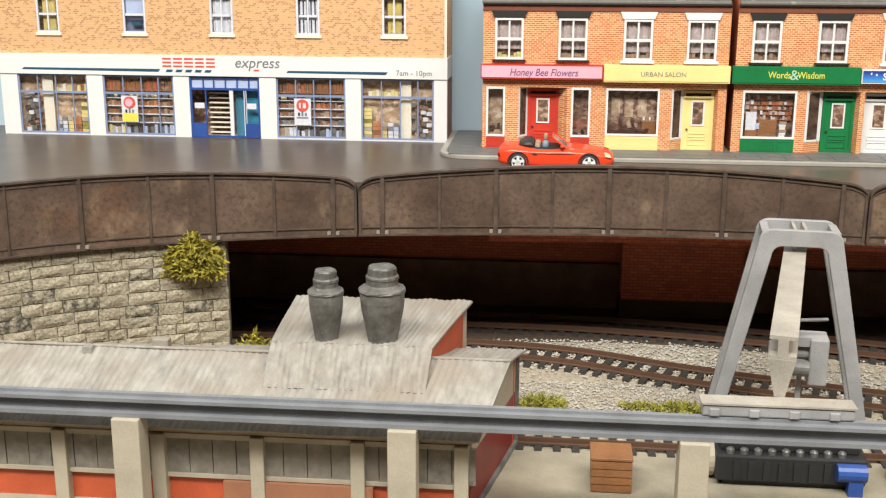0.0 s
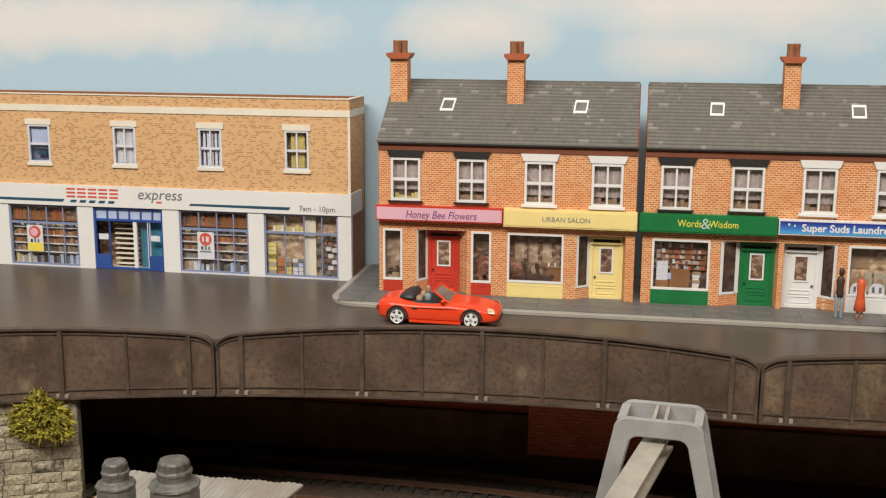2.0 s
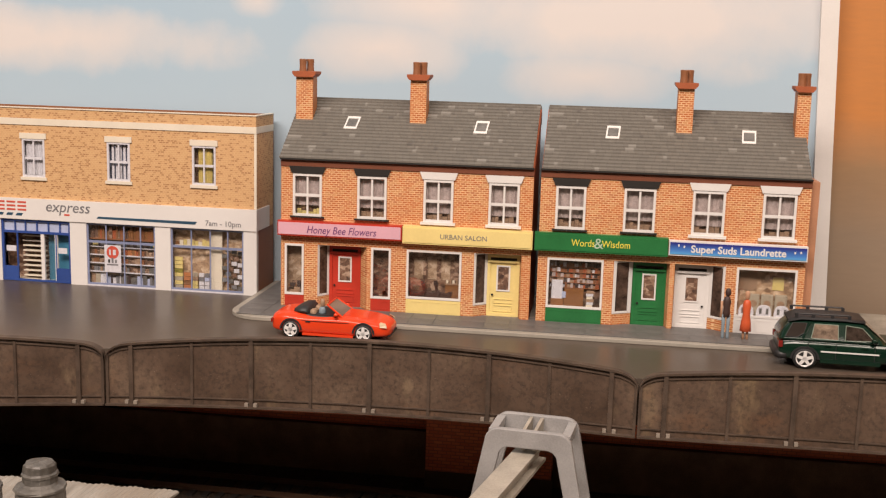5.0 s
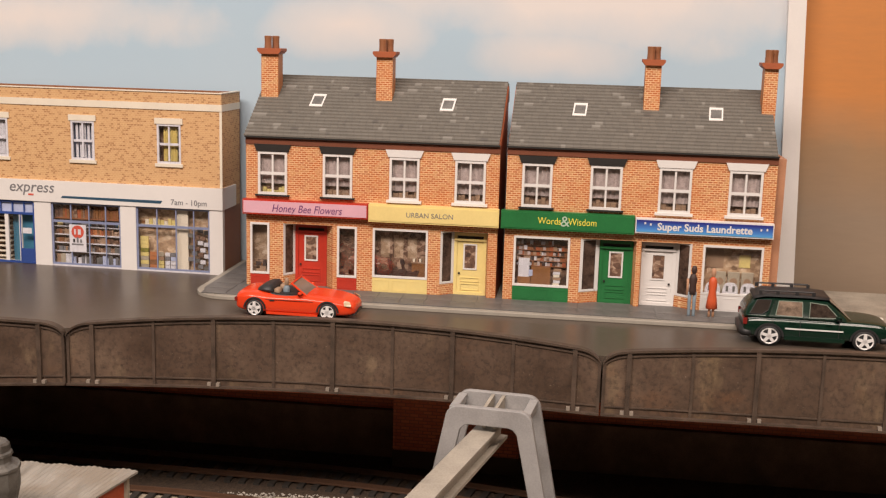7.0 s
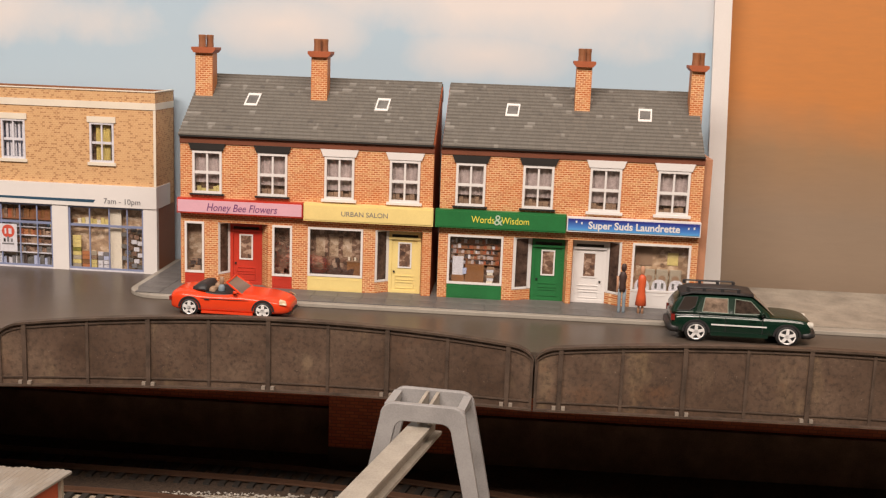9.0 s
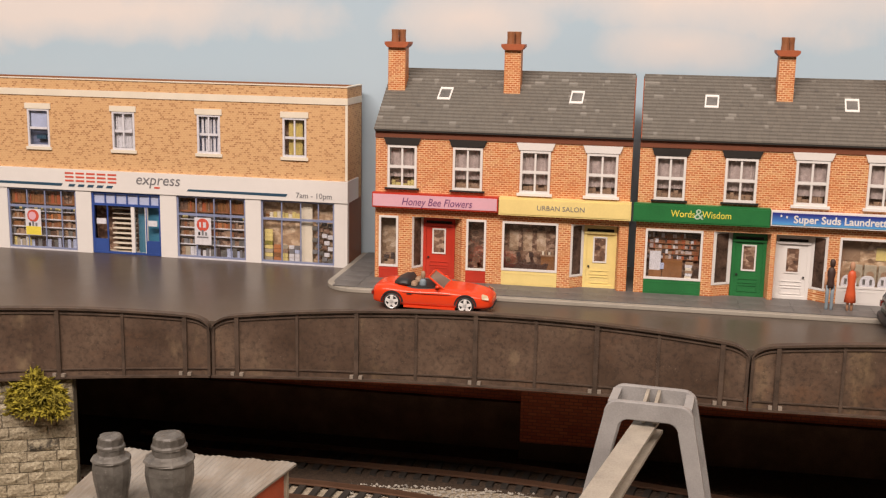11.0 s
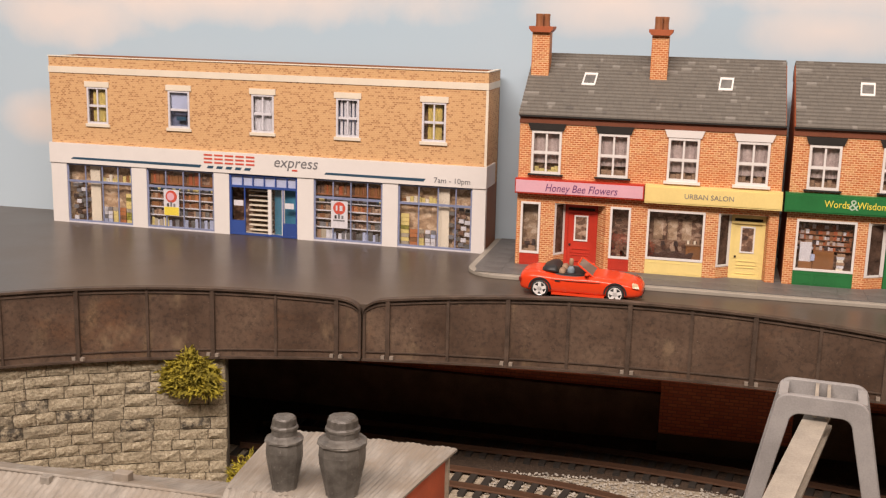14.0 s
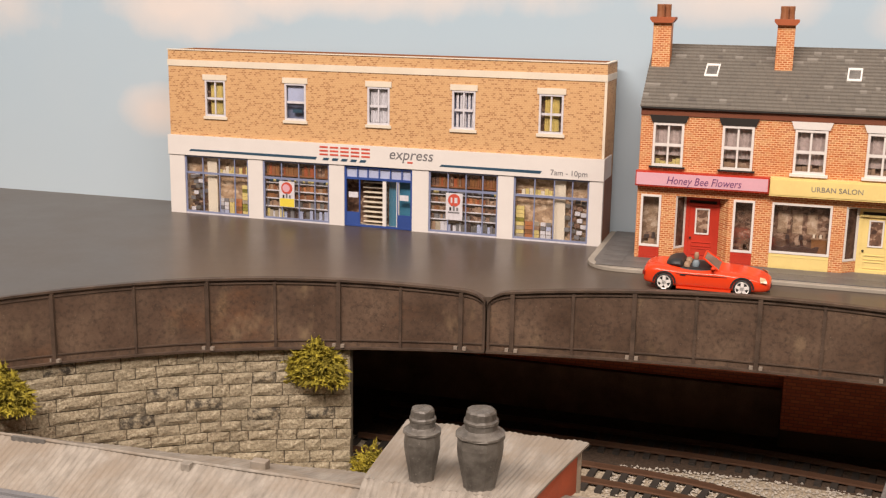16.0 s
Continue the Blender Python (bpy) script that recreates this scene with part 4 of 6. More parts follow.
def fill_wall(parent, x0, x1, z0, z1, holes, mat, y0=0.0, y1=1.2):
    """A wall with rectangular holes (x0, x1, z0, z1), made of bands between them."""
    xs = sorted({x0, x1, *[h[0] for h in holes], *[h[1] for h in holes]})
    zs = sorted({z0, z1, *[h[2] for h in holes], *[h[3] for h in holes]})
    bmx = bmesh.new()
    near = [[bmx.verts.new((x, y0, z)) for z in zs] for x in xs]
    far = [[bmx.verts.new((x, y1, z)) for z in zs] for x in xs]

    def solid(i, j):
        if not (0 <= i < len(xs) - 1 and 0 <= j < len(zs) - 1):
            return False
        cx, cz = 0.5 * (xs[i] + xs[i + 1]), 0.5 * (zs[j] + zs[j + 1])
        return not any(h[0] < cx < h[1] and h[2] < cz < h[3] for h in holes)

    for i in range(len(xs) - 1):
        for j in range(len(zs) - 1):
            if not solid(i, j):
                continue
            for a, b in ((near, 1), (far, -1)):
                bmx.faces.new([a[i][j], a[i + 1][j], a[i + 1][j + 1], a[i][j + 1]][::b])
            for di, dj, p, q in ((-1, 0, (i, j), (i, j + 1)), (1, 0, (i + 1, j), (i + 1, j + 1)), (0, -1, (i, j), (i + 1, j)), (0, 1, (i, j + 1), (i + 1, j + 1))):
                if not solid(i + di, j + dj):
                    bmx.faces.new((near[p[0]][p[1]], near[q[0]][q[1]], far[q[0]][q[1]], far[p[0]][p[1]]))
    for v in [v for v in bmx.verts if not v.link_faces]:
        bmx.verts.remove(v)
    return part("front_wall", bmx, mat, parent)


def chimney(parent, x, y, w):
    c = new("chimney")
    c.parent = parent
    part("chimney_shaft", box(x - w / 2, x + w / 2, y - 4, y + 4, 84, 112.5), M_RED_BRICK, c)
    for sx in (-1, 1):
        part("side_face", box(*sorted((x + sx * w / 2, x + sx * (w / 2 + 0.12))), y - 3.9, y + 4, 84, 112.5), M_CHIMNEYSIDE, c, "plain orange card side")
    part("cap", slab([(x - w / 2 - 0.4, 112.5), (x + w / 2 + 0.4, 112.5), (x + w / 2 + 1.7, 114.0), (x + w / 2 + 1.7, 115.2), (x - w / 2 - 1.7, 115.2), (x - w / 2 - 1.7, 114.0)], y - 5.6, y + 5.6), M_TERRACOTTA, c, "projecting cap course")
    for dx, dy in ((-1.4, -1.8), (1.4, 1.8)):
        part("pot", lathe([(1.9, 115.2), (1.75, 118), (1.9, 121), (1.5, 121.2)], x + dx, y + dy, 10), M_BROWN_EDGE, c, "dark brown chimney pot")


def terrace(x0, x1, name_label, wins, holes, chims, lights):
    t = thing("shop_terrace", name_label, "building", 0, 0, 0, group="shop terraces")
    fill_wall(t, x0, x1, 2.0, 73.0, holes + [(a, b, c, d) for a, b, c, d, *_ in wins], M_RED_BRICK)
    part("side_wall", slab_yz([(1.2, 2), (38, 2), (38, 100), (1.2, 73)], x0, x0 + 1.2), M_TERRACOTTA, t)
    part("side_wall", slab_yz([(1.2, 2), (38, 2), (38, 100), (1.2, 73)], x1 - 1.2, x1), M_TERRACOTTA, t)
    part("back_wall", box(x0, x1, 38, 39.2, 2, 100), M_TERRACOTTA, t)
    part("upper_floor", box(x0 + 1.2, x1 - 1.2, 1.2, 38, 37.0, 38.0), M_INSIDE, t)
    # red eaves board, coloured darker to include the shade under the soffit
    part("eaves_board", box(x0 - 0.1, x1 + 0.1, -0.5, 0.0, 70.6, 73.8), M_EAVESSHADE, t, "dark red brown eaves board with soffit shade in its colour")
    part("gutter", box(x0 - 0.2, x1 + 0.1, -1.7, -0.4, 73.8, 74.6), M_BLACK, t, "black gutter line")
    roof = new("roof")
    roof.parent = t
    n = 19
    ya, za, yb, zb = -1.6, 74.4, 38.5, 101.5
    rx0, rx1 = (x0 - 0.6 if x0 < 1 else x0 + 0.4), x1 - 0.5
    for i in range(n):
        s0, s1 = i / n, (i + 1.15) / n
        lift = 0.55
        p = [(ya + (yb - ya) * s, za + (zb - za) * s) for s in (s0, min(1.03, s1))]
        part("slate_course", hexa(((rx0, p[0][0], p[0][1]), (rx1, p[0][0], p[0][1]), (rx1, p[1][0], p[1][1] - 0.2), (rx0, p[1][0], p[1][1] - 0.2), (rx0, p[0][0], p[0][1] + 0.95), (rx1, p[0][0], p[0][1] + 0.95), (rx1, p[1][0], p[1][1] + 0.1), (rx0, p[1][0], p[1][1] + 0.1))), M_SLATE, roof)
    part("back_slope", hexa(((x0, 38.5, 96), (x1, 38.5, 96), (x1, 44, 92), (x0, 44, 92), (x0, 38.5, 101.4), (x1, 38.5, 101.4), (x1, 44, 97), (x0, 44, 97))), M_SLATE, roof)
    part("ridge", box(rx0, rx1, 37.6, 39.4, 101.2, 102.2), M_SLATE, roof)
    for x in lights:
        sk = new("skylight")
        sk.parent = roof
        sl = (zb - za) / (yb - ya)
        q = lambda xx, yy, up: (xx + (yy - 21) * 0.08, yy, za + (yy - ya) * sl + up)
        for a, b, c, d in ((x - 3.2, x - 2.5, 17.5, 25.4), (x + 2.5, x + 3.2, 17.5, 25.4), (x - 2.5, x + 2.5, 17.5, 18.6), (x - 2.5, x + 2.5, 24.3, 25.4)):
            part("frame", hexa((q(a, c, 0), q(b, c, 0), q(b, d, 0), q(a, d, 0), q(a, c, 1.2), q(b, c, 1.2), q(b, d, 1.2), q(a, d, 1.2))), M_WHITE, sk)
        part("pane", hexa((q(x - 2.5, 18.7, 0), q(x + 2.5, 18.7, 0), q(x + 2.5, 24.3, 0), q(x - 2.5, 24.3, 0), q(x - 2.5, 18.7, 0.9), q(x + 2.5, 18.7, 0.9), q(x + 2.5, 24.3, 0.9), q(x - 2.5, 24.3, 0.9))), M_GREYPOT, sk)
    for x, w in chims:
        chimney(t, x, 27.5, w)
    for a, b, c, d, dark, cur in wins:
        sash_window(t, a, b, c, d, dark, cur)
    return t


def slab_yz(pts, x0, x1):
    bmx = bmesh.new()
    a = [bmx.verts.new((x0, y, z)) for y, z in pts]
    b = [bmx.verts.new((x1, y, z)) for y, z in pts]
    n = len(pts)
    bmx.faces.new(a)
    bmx.faces.new(b[::-1])
    for i in range(n):
        bmx.faces.new((a[i], b[i], b[(i + 1) % n], a[(i + 1) % n]))
    return bmx


def sign(parent, x0, x1, z0, z1, face, edge, label):
    s = part("sign_board", box(x0, x1, -3.4, 0, z0, z1), edge, parent, label)
    part("sign_face", box(x0 + 0.5, x1 - 0.5, -3.7, -3.4, z0 + 0.7, z1 - 0.7), face, s)
    return s


T1 = terrace(0.4, 121.7, "red brick model shop terrace with pink and yellow shopfronts", [
    (6.4, 20.6, 46.8, 67.2, 1, 1), (38.0, 52.2, 46.8, 67.2, 1, 0), (70.0, 84.2, 46.8, 66.9, 0, 0), (101.0, 115.4, 46.8, 66.7, 0, 0)],
    [(2.4, 11.9, 7.9, 33), (18.8, 43.0, 2, 33), (45.2, 54.8, 8.2, 33), (62.5, 89.0, 9.2, 33), (95.0, 117.5, 2, 33)], [(5.2, 8.4), (62.3, 7.8)], [30, 94])
shop_window(T1, 2.4, 11.9, 7.9, 33, M_RED, 1, M_INSIDE_WARM)
shop_window(T1, 45.2, 54.8, 8.2, 33, M_RED, 2)
shop_window(T1, 62.5, 89.0, 9.2, 33, M_YELLOW, 3, None, salon_display)
shop_door(T1, 24.6, 37.4, 6.0, 28.6, M_RED, True)
recess(T1, 18.8, 43.0, 23.2, 38.8, 6.0, 33, True, False, 1)
shop_door(T1, 102.4, 115.0, 5.0, 28.6, M_YELLOW, True)
recess(T1, 95.0, 117.5, 101.0, 116.4, 5.0, 33, True, False, 2)
sign(T1, -0.4, 60.4, 37.4, 44.6, M_PINK, M_RED, "pink shop sign board edged in red")
sign(T1, 60.8, 122.4, 36.4, 44.8, M_YELLOW, M_YELLOW, "yellow shop sign board")
words("Honey Bee Flowers", 5.2, M_LILAC, T1, 31, -3.75, 40.6, shear=0.25, squeeze=0.82)
words("URBAN SALON", 3.3, M_PRINT_GREY, T1, 90, -3.75, 40.4)

T2 = terrace(125.1, 246.6, "red brick model shop terrace with green and blue shopfronts", [
    (132.3, 146.2, 46.6, 66.8, 1, 0), (163.6, 178.0, 46.8, 67.0, 1, 0), (194.6, 209.2, 46.8, 67.2, 0, 0), (225.8, 240.6, 46.8, 67.2, 0, 0)],
    [(129.6, 155.8, 9.0, 32.8), (160.6, 186.2, 2, 32.8), (188.4, 211.4, 2, 32.8), (216.4, 243.4, 9.6, 32.8)], [(190.2, 7.2), (244.0, 6.0)], [157, 220])
part("end_pier", box(246.7, 250.6, 3, 38, 2, 73), plain("pale_brick_end", (0.46, 0.22, 0.12), 0.6), T2, "plain pale brick end pier")
shop_window(T2, 129.6, 155.8, 9.0, 32.8, M_GREEN, 5, None, book_display)
shop_window(T2, 216.4, 243.4, 9.6, 32.8, M_WHITE, 8, M_SHOPBACK, laundrette_display)
shop_door(T2, 171.0, 183.6, 5.0, 28.4, M_GREEN, True)
recess(T2, 160.6, 186.2, 169.4, 185.0, 5.0, 32.8, True, False, 3)
shop_door(T2, 190.4, 203.4, 5.0, 28.4, M_WHITE, False)
recess(T2, 188.4, 211.4, 189.0, 204.8, 5.0, 32.8, False, True, 4)
sign(T2, 123.4, 184.6, 36.4, 45.0, M_GREEN, M_GREEN, "green shop sign board")
sign(T2, 185.0, 246.6, 37.3, 44.2, M_BLUESIGN, M_WHITE, "blue shaded shop sign board")
words("Words   Wisdom", 4.6, M_GOLD, T2, 154, -3.75, 40.8, squeeze=0.82)
words("&", 7.0, M_LEAFPRINT, T2, 153.0, -3.78, 40.8)
words("Super Suds Laundrette", 4.7, M_WHITE, T2, 216, -3.75, 40.6, squeeze=0.98, bold=0.12)
for dx in (189, 191.5, 240.6, 243.2):
    part("bubble_mark", box(dx, dx + 0.7, -3.78, -3.7, 40.6 + (dx * 7 % 2), 41.6 + (dx * 7 % 2)), M_WHITE, T2)

# slabs of the pavement, each with its own joint
slab_mesh = mesh_of(box(-5.7, 5.7, -5.3, 5.3, 0, 0.16), "paving_slab")
slab_mesh.materials.append(M_PAVE)
for i in range(23):
    for j in range(2):
        s = new("paving_slab", slab_mesh)
        s.parent = pave
        s.matrix_basis = pose((2 + 11.7 * i - 11) * MM, (-17.3 + 10.9 * j) * MM, 2.15 * MM)
for j in range(5):
    s = new("paving_slab", slab_mesh)
    s.parent = pave
    s.matrix_basis = pose(-8.6 * MM, (4.6 + 10.9 * j) * MM, 2.15 * MM)


# ---- supermarket ----
def supermarket():
    b = thing("supermarket", "buff brick model supermarket with white pillars and glazed shopfront", "building", -268.6, 30.0, 0, -0.9)
    W = 248.6
    # openings along the front: (x0, x1)
    wins = [(9.6, 49.6), (58.6, 98.6), (155.8, 193.8), (202.2, 241.6)]
    door = (107.5, 146.6)
    uppers = [(23.4, 36.0, M_CURTAIN_Y), (72.2, 84.8, M_CURTAIN_B), (120.6, 133.2, M_LACE), (167.8, 180.4, M_CURTAIN_B), (214.0, 226.6, M_CURTAIN_Y)]
    fill_wall(b, 0.6, W - 0.6, 44.6, 91.9, [(a, c, 56.0, 76.0) for a, c, _ in uppers], M_BUFF_BRICK, 0.6, 2.0)
    part("side_wall", box(W - 1.8, W - 0.6, 2.0, 28, 0, 91.9), M_BUFF_BRICK, b, "shaded brown side wall")
    part("side_wall", box(0.6, 1.8, 2.0, 28, 0, 91.9), M_BUFF_BRICK, b)
    part("side_lower", box(W - 0.6, W - 0.4, 1.0, 28, 0, 33.4), M_BROWN_EDGE, b)
    part("back_wall", box(0.6, W - 0.6, 28, 29, 0, 91.9), M_BROWN_EDGE, b)
    part("roof", box(1.8, W - 1.8, 2.0, 28, 84, 85), M_GREYPOT, b)
    part("coping", box(0.2, W - 0.2, 0.2, 2.6, 91.9, 92.4), M_CREAM, b)
    part("coping", box(W - 2.2, W - 0.2, 2.6, 28, 91.9, 92.4), M_CREAM, b)
    part("string_course", box(0.3, W - 0.3, 0.2, 0.6, 83.2, 86.6), M_CREAM, b, "cream string course")
    part("string_course", box(W - 0.6, W - 0.3, 0.6, 28, 83.2, 86.6), M_CREAM, b)
    part("corner_strip", box(W - 1.6, W - 0.3, 0.35, 0.6, 44.8, 83.1), M_CREAM, b)
    part("fascia", box(-0.4, W + 0.2, -1.2, 2.0, 33.6, 44.6), M_WHITE, b, "white fascia board")
    part("fascia", box(W - 0.6, W + 0.2, 2.0, 20, 33.6, 44.6), M_WHITE, b)
    part("first_floor", box(1.8, W - 1.8, 2.0, 28, 36, 37), M_CREAM, b)
    xs = [0.0] + [v for w2 in sorted(wins + [door]) for v in w2] + [W]
    for i in range(0, len(xs), 2):
        part("pillar", box(xs[i], xs[i + 1], -0.6, 2.4, 0, 33.6), M_WHITE, b, "white pillar")
    part("shop_floor", box(1.8, W - 1.8, 2.4, 28, 0.1, 0.6), M_CREAM, b)
    for i, (a, c, cm) in enumerate(uppers):
        w = new("window")
        w.parent = b
        part("frame", frame_bars(a, c, 56.0, 76.0, 1.0, 0.3, 1.4), M_LACE, w)
        bmx = box(a + 1.3, c - 1.3, 0.5, 1.2, 65.2, 66.4)
        if i != 1:
            box(0.5 * (a + c) - 0.4, 0.5 * (a + c) + 0.4, 0.5, 1.2, 57.3, 65.2, bmx)
            box(0.5 * (a + c) - 0.4, 0.5 * (a + c) + 0.4, 0.5, 1.2, 66.4, 74.7, bmx)
        part("glazing_bar", bmx, M_LACE, w)
        part("pane", box(a + 1.3, c - 1.3, 1.25, 1.4, 57.3, 74.7), M_GLASS, w, "", shadow=False)
        part("lintel", box(a - 1.1, c + 1.1, 0.0, 0.7, 76.0, 79.0), M_CREAM, w)
        part("sill", box(a - 1.0, c + 1.0, -0.2, 0.7, 54.4, 56.0), M_CREAM, w)
        part("room_back", box(a - 1, c + 1, 4.5, 5.0, 55, 77), M_INSIDE if cm is M_CURTAIN_Y else M_GREYBLUE if i in (1, 3) else M_LACE, w)
        if cm is M_CURTAIN_Y:
            for p, q in ((a + 2.6, a + 5.0), (0.5 * (a + c) - 1.8, 0.5 * (a + c) + 1.8), (c - 5.0, c - 2.6)):
                part("curtain", curtain_mesh(p, q, 57.0, 75.0, 2.6), cm, w)
        elif i == 3:
            for j in range(5):
                part("blind_strip", box(a + 1.9 + 2.1 * j, a + 3.2 + 2.1 * j, 2.0, 2.3, 57, 75), M_LACE, w)
        elif i == 1:
            part("blind", box(a + 1.3, c - 1.3, 2.0, 2.3, 66, 75), M_CURTAIN_B, w)
            part("ornament", box(a + 4, c - 3, 2.0, 3.0, 60, 62), M_NAVY, w)
        else:
            part("curtain", curtain_mesh(a + 1.3, c - 1.3, 57, 75, 2.4), cm, w)
    rng = random.Random(9)
    for i, (a, c) in enumerate(wins):
        w = new("shop_window")
        w.parent = b
        part("frame", frame_bars(a, c, 0.8, 33.4, 0.9, -0.1, 1.2), M_GREYBLUE, w)
        bmx = box(a + 0.9, c - 0.9, 0.1, 1.0, 23.0, 24.2)
        for k2 in (0.28, 0.54, 0.78):
            xx = a + (c - a) * k2
            box(xx - 0.3, xx + 0.3, 0.1, 1.0, 1.7, 23.0, bmx)
            box(xx - 0.3, xx + 0.3, 0.1, 1.0, 24.2, 32.5, bmx)
        part("glazing_bar", bmx, M_GREYBLUE, w)
        part("pane", box(a + 0.9, c - 0.9, 1.05, 1.2, 1.7, 32.5), M_GLASS, w, "", shadow=False)
        part("room_back", box(a - 2, c + 2, 8.7, 9.2, 0.6, 34), M_SHOPBACK, w)
        part("ceiling_board", box(a - 2, c + 2, 1.4, 9, 33.0, 33.5), M_INSIDE_WARM, w)
        w.scale = (1, 0.6, 1)
        part("plinth_bar", box(a, c, -0.5, 1.0, 0.0, 0.75), M_LACE, w, "pale lilac plinth strip")
        span = c - a

        def at(u, mirrored=(i == 3)):
            return c - span * u if mirrored else a + span * u

        def block(name, u0, u1, y, z0, z1, mat, label=""):
            x0, x1 = sorted((at(u0), at(u1)))
            return part(name, box(x0, x1, y, y + 1.4, z0, z1), mat, w, label)

        if i in (0, 3):
            block("column", 0.32, 0.47, 4.2, 0.6, 33, M_CREAM, "pale column inside")
            for sh in range(7):
                z = 1.4 + sh * 3.1
                tilt = 0.05 * (sh % 2)
                for q in range(3):
                    block("basket", 0.04 + tilt + 0.08 * q, 0.11 + tilt + 0.08 * q, 4.6 - 0.5 * q, z + 0.7 * q, z + 2.0 + 0.7 * q, rng.choice((M_PRINT_GREY, M_INSIDE, M_DARKFIG_PRINT, M_LACE, M_GREYPOT)))
            part("shelf", box(*sorted((at(0.49), at(0.97))), 5.0, 8.6, 23.4, 24.0), M_CREAM, w)
            for q in range(9):
                u = 0.50 + 0.052 * q
                block("packet", u, u + 0.046, 5.2, 24.0, 24.0 + rng.uniform(1.4, 4.0), rng.choice((M_CURTAIN_Y, M_TAN, M_WOOD, M_CURTAIN_Y, M_CREAM)))
            for q in range(4):
                z = 1.0 + 2.2 * q
                for u in (0.50, 0.575):
                    block("packet", u, u + 0.065, 4.4, z, z + 1.9, rng.choice((M_PRINT_GREY, M_LACE, M_CURTAIN_B, M_LACE)))
                block("packet", 0.66, 0.73, 4.2, z, z + 2.0, rng.choice((M_CURTAIN_Y, M_TAN, M_STONEPAINT)))
                block("packet", 0.74, 0.85, 4.0, z, z + 2.0, rng.choice((M_CHIMNEYSIDE, M_WOOD, M_STONEPAINT)))
            for q in range(8):
                block("packet", 0.865, 0.975, 3.8, 1.0 + 2.1 * q, 2.9 + 2.1 * q, rng.choice((M_CURTAIN_Y, M_GRASS, M_STONEPAINT, M_CURTAIN_Y)))
        else:
            for z, h, kinds in ((25.2, 6.6, (M_WOOD, M_BROWN_EDGE, M_INSIDE, M_TERRACOTTA, M_WOOD)), (21.0, 2.4, (M_PRINT_GREY, M_DARKFIG_PRINT, M_NAVY, M_CURTAIN_Y)),
                                (16.6, 3.2, (M_WOOD, M_TAN, M_BROWN_EDGE, M_INSIDE)), (12.2, 3.0, (M_INSIDE, M_WOOD, M_TAN, M_BROWN_EDGE)),
                                (7.6, 3.4, (M_PRINT_GREY, M_INSIDE, M_GREYPOT, M_TAN)), (1.0, 5.2, (M_PRINT_GREY, M_LACE, M_GREYPOT, M_DARKFIG_PRINT, M_CURTAIN_B))):
                part("shelf", box(a, c, 3.4, 8.6, z - 0.55, z), M_LACE if z < 24 else M_BROWN_EDGE, w)
                u = 0.02
                while u < 0.96:
                    d = rng.uniform(0.02, 0.06)
                    mat = rng.choice(kinds)
                    if z < 2 and u < 0.24:
                        mat = rng.choice((M_CURTAIN_Y, M_LACE, M_TAN, M_STONEPAINT))
                    if z == 16.6 and 0.5 < u < 0.75:
                        mat = rng.choice((M_CHIMNEYSIDE, M_WOOD, M_TERRACOTTA))
                    block("packet", u, min(u + d, 0.98), 4.2 + rng.uniform(0, 0.9), z, z + h * rng.uniform(0.62, 1.0), mat)
                    u += d + 0.004
        if i in (1, 2):
            px = a + (c - a) * (0.36 if i == 1 else 0.375)
            ps = part("poster", box(px - 4.6, px + 4.6, -0.25, -0.12, 7.8, 22.2), M_LACE, w, "white poster with red roundel")
            dis = lathe([(3.4, 0), (3.4, 0.08)], 0, 0, 24)
            bmesh.ops.rotate(dis, cent=(0, 0, 0), matrix=Matrix.Rotation(math.pi / 2, 3, "X"), verts=dis.verts)
            bmesh.ops.translate(dis, vec=(px, -0.3, 18.4), verts=dis.verts)
            part("roundel", dis, M_PRINT_RED, ps)
            if i == 1:
                ring = lathe([(2.2, 0), (2.2, 0.08)], 0, 0, 20)
                bmesh.ops.rotate(ring, cent=(0, 0, 0), matrix=Matrix.Rotation(math.pi / 2, 3, "X"), verts=ring.verts)
                bmesh.ops.translate(ring, vec=(px - 0.4, -0.42, 18.4), verts=ring.verts)
                part("roundel_middle", ring, M_PINK, ps)
                part("print_block", box(px - 4.4, px + 4.4, -0.33, -0.25, 8.0, 12.6), M_GOLD, ps, "yellow lower panel")
            else:
                part("print_bar", box(px - 1.9, px - 1.0, -0.5, -0.4, 17.0, 19.8), M_LACE, ps)
                part("print_bar", box(px + 0.2, px + 1.8, -0.5, -0.4, 17.0, 19.8), M_LACE, ps)
                part("print_line", box(px - 3.4, px + 3.0, -0.33, -0.25, 11.4, 12.2), M_PRINT_GREY, ps)
            for q in range(3):
                part("print_bar", box(px - 2.6 + q * 1.9, px - 1.5 + q * 1.9, -0.4, -0.34, 12.8, 14.6 + q % 2), M_PRINT_GREY if q else M_BLACK, ps)
    d0, d1 = door
    w = new("entrance")
    w.parent = b
    part("frame", frame_bars(d0, d1, 0.2, 33.4, 1.1, -0.1, 1.2), M_BLUE, w)
    bmx = box(d0 + 1.1, d1 - 1.1, 0.0, 1.0, 26.0, 27.2)
    for xx in (d0 + 7.6, d0 + 13.5, d0 + 20, d0 + 26.5, d0 + 33):
        box(xx - 0.3, xx + 0.3, 0.1, 0.9, 27.2, 32.3, bmx)
    part("glazing_bar", bmx, M_BLUE, w)
    part("top_light", box(d0 + 1.1, d1 - 1.1, 1.0, 1.2, 27.2, 32.3), M_CURTAIN_B, w, "pale blue top lights")
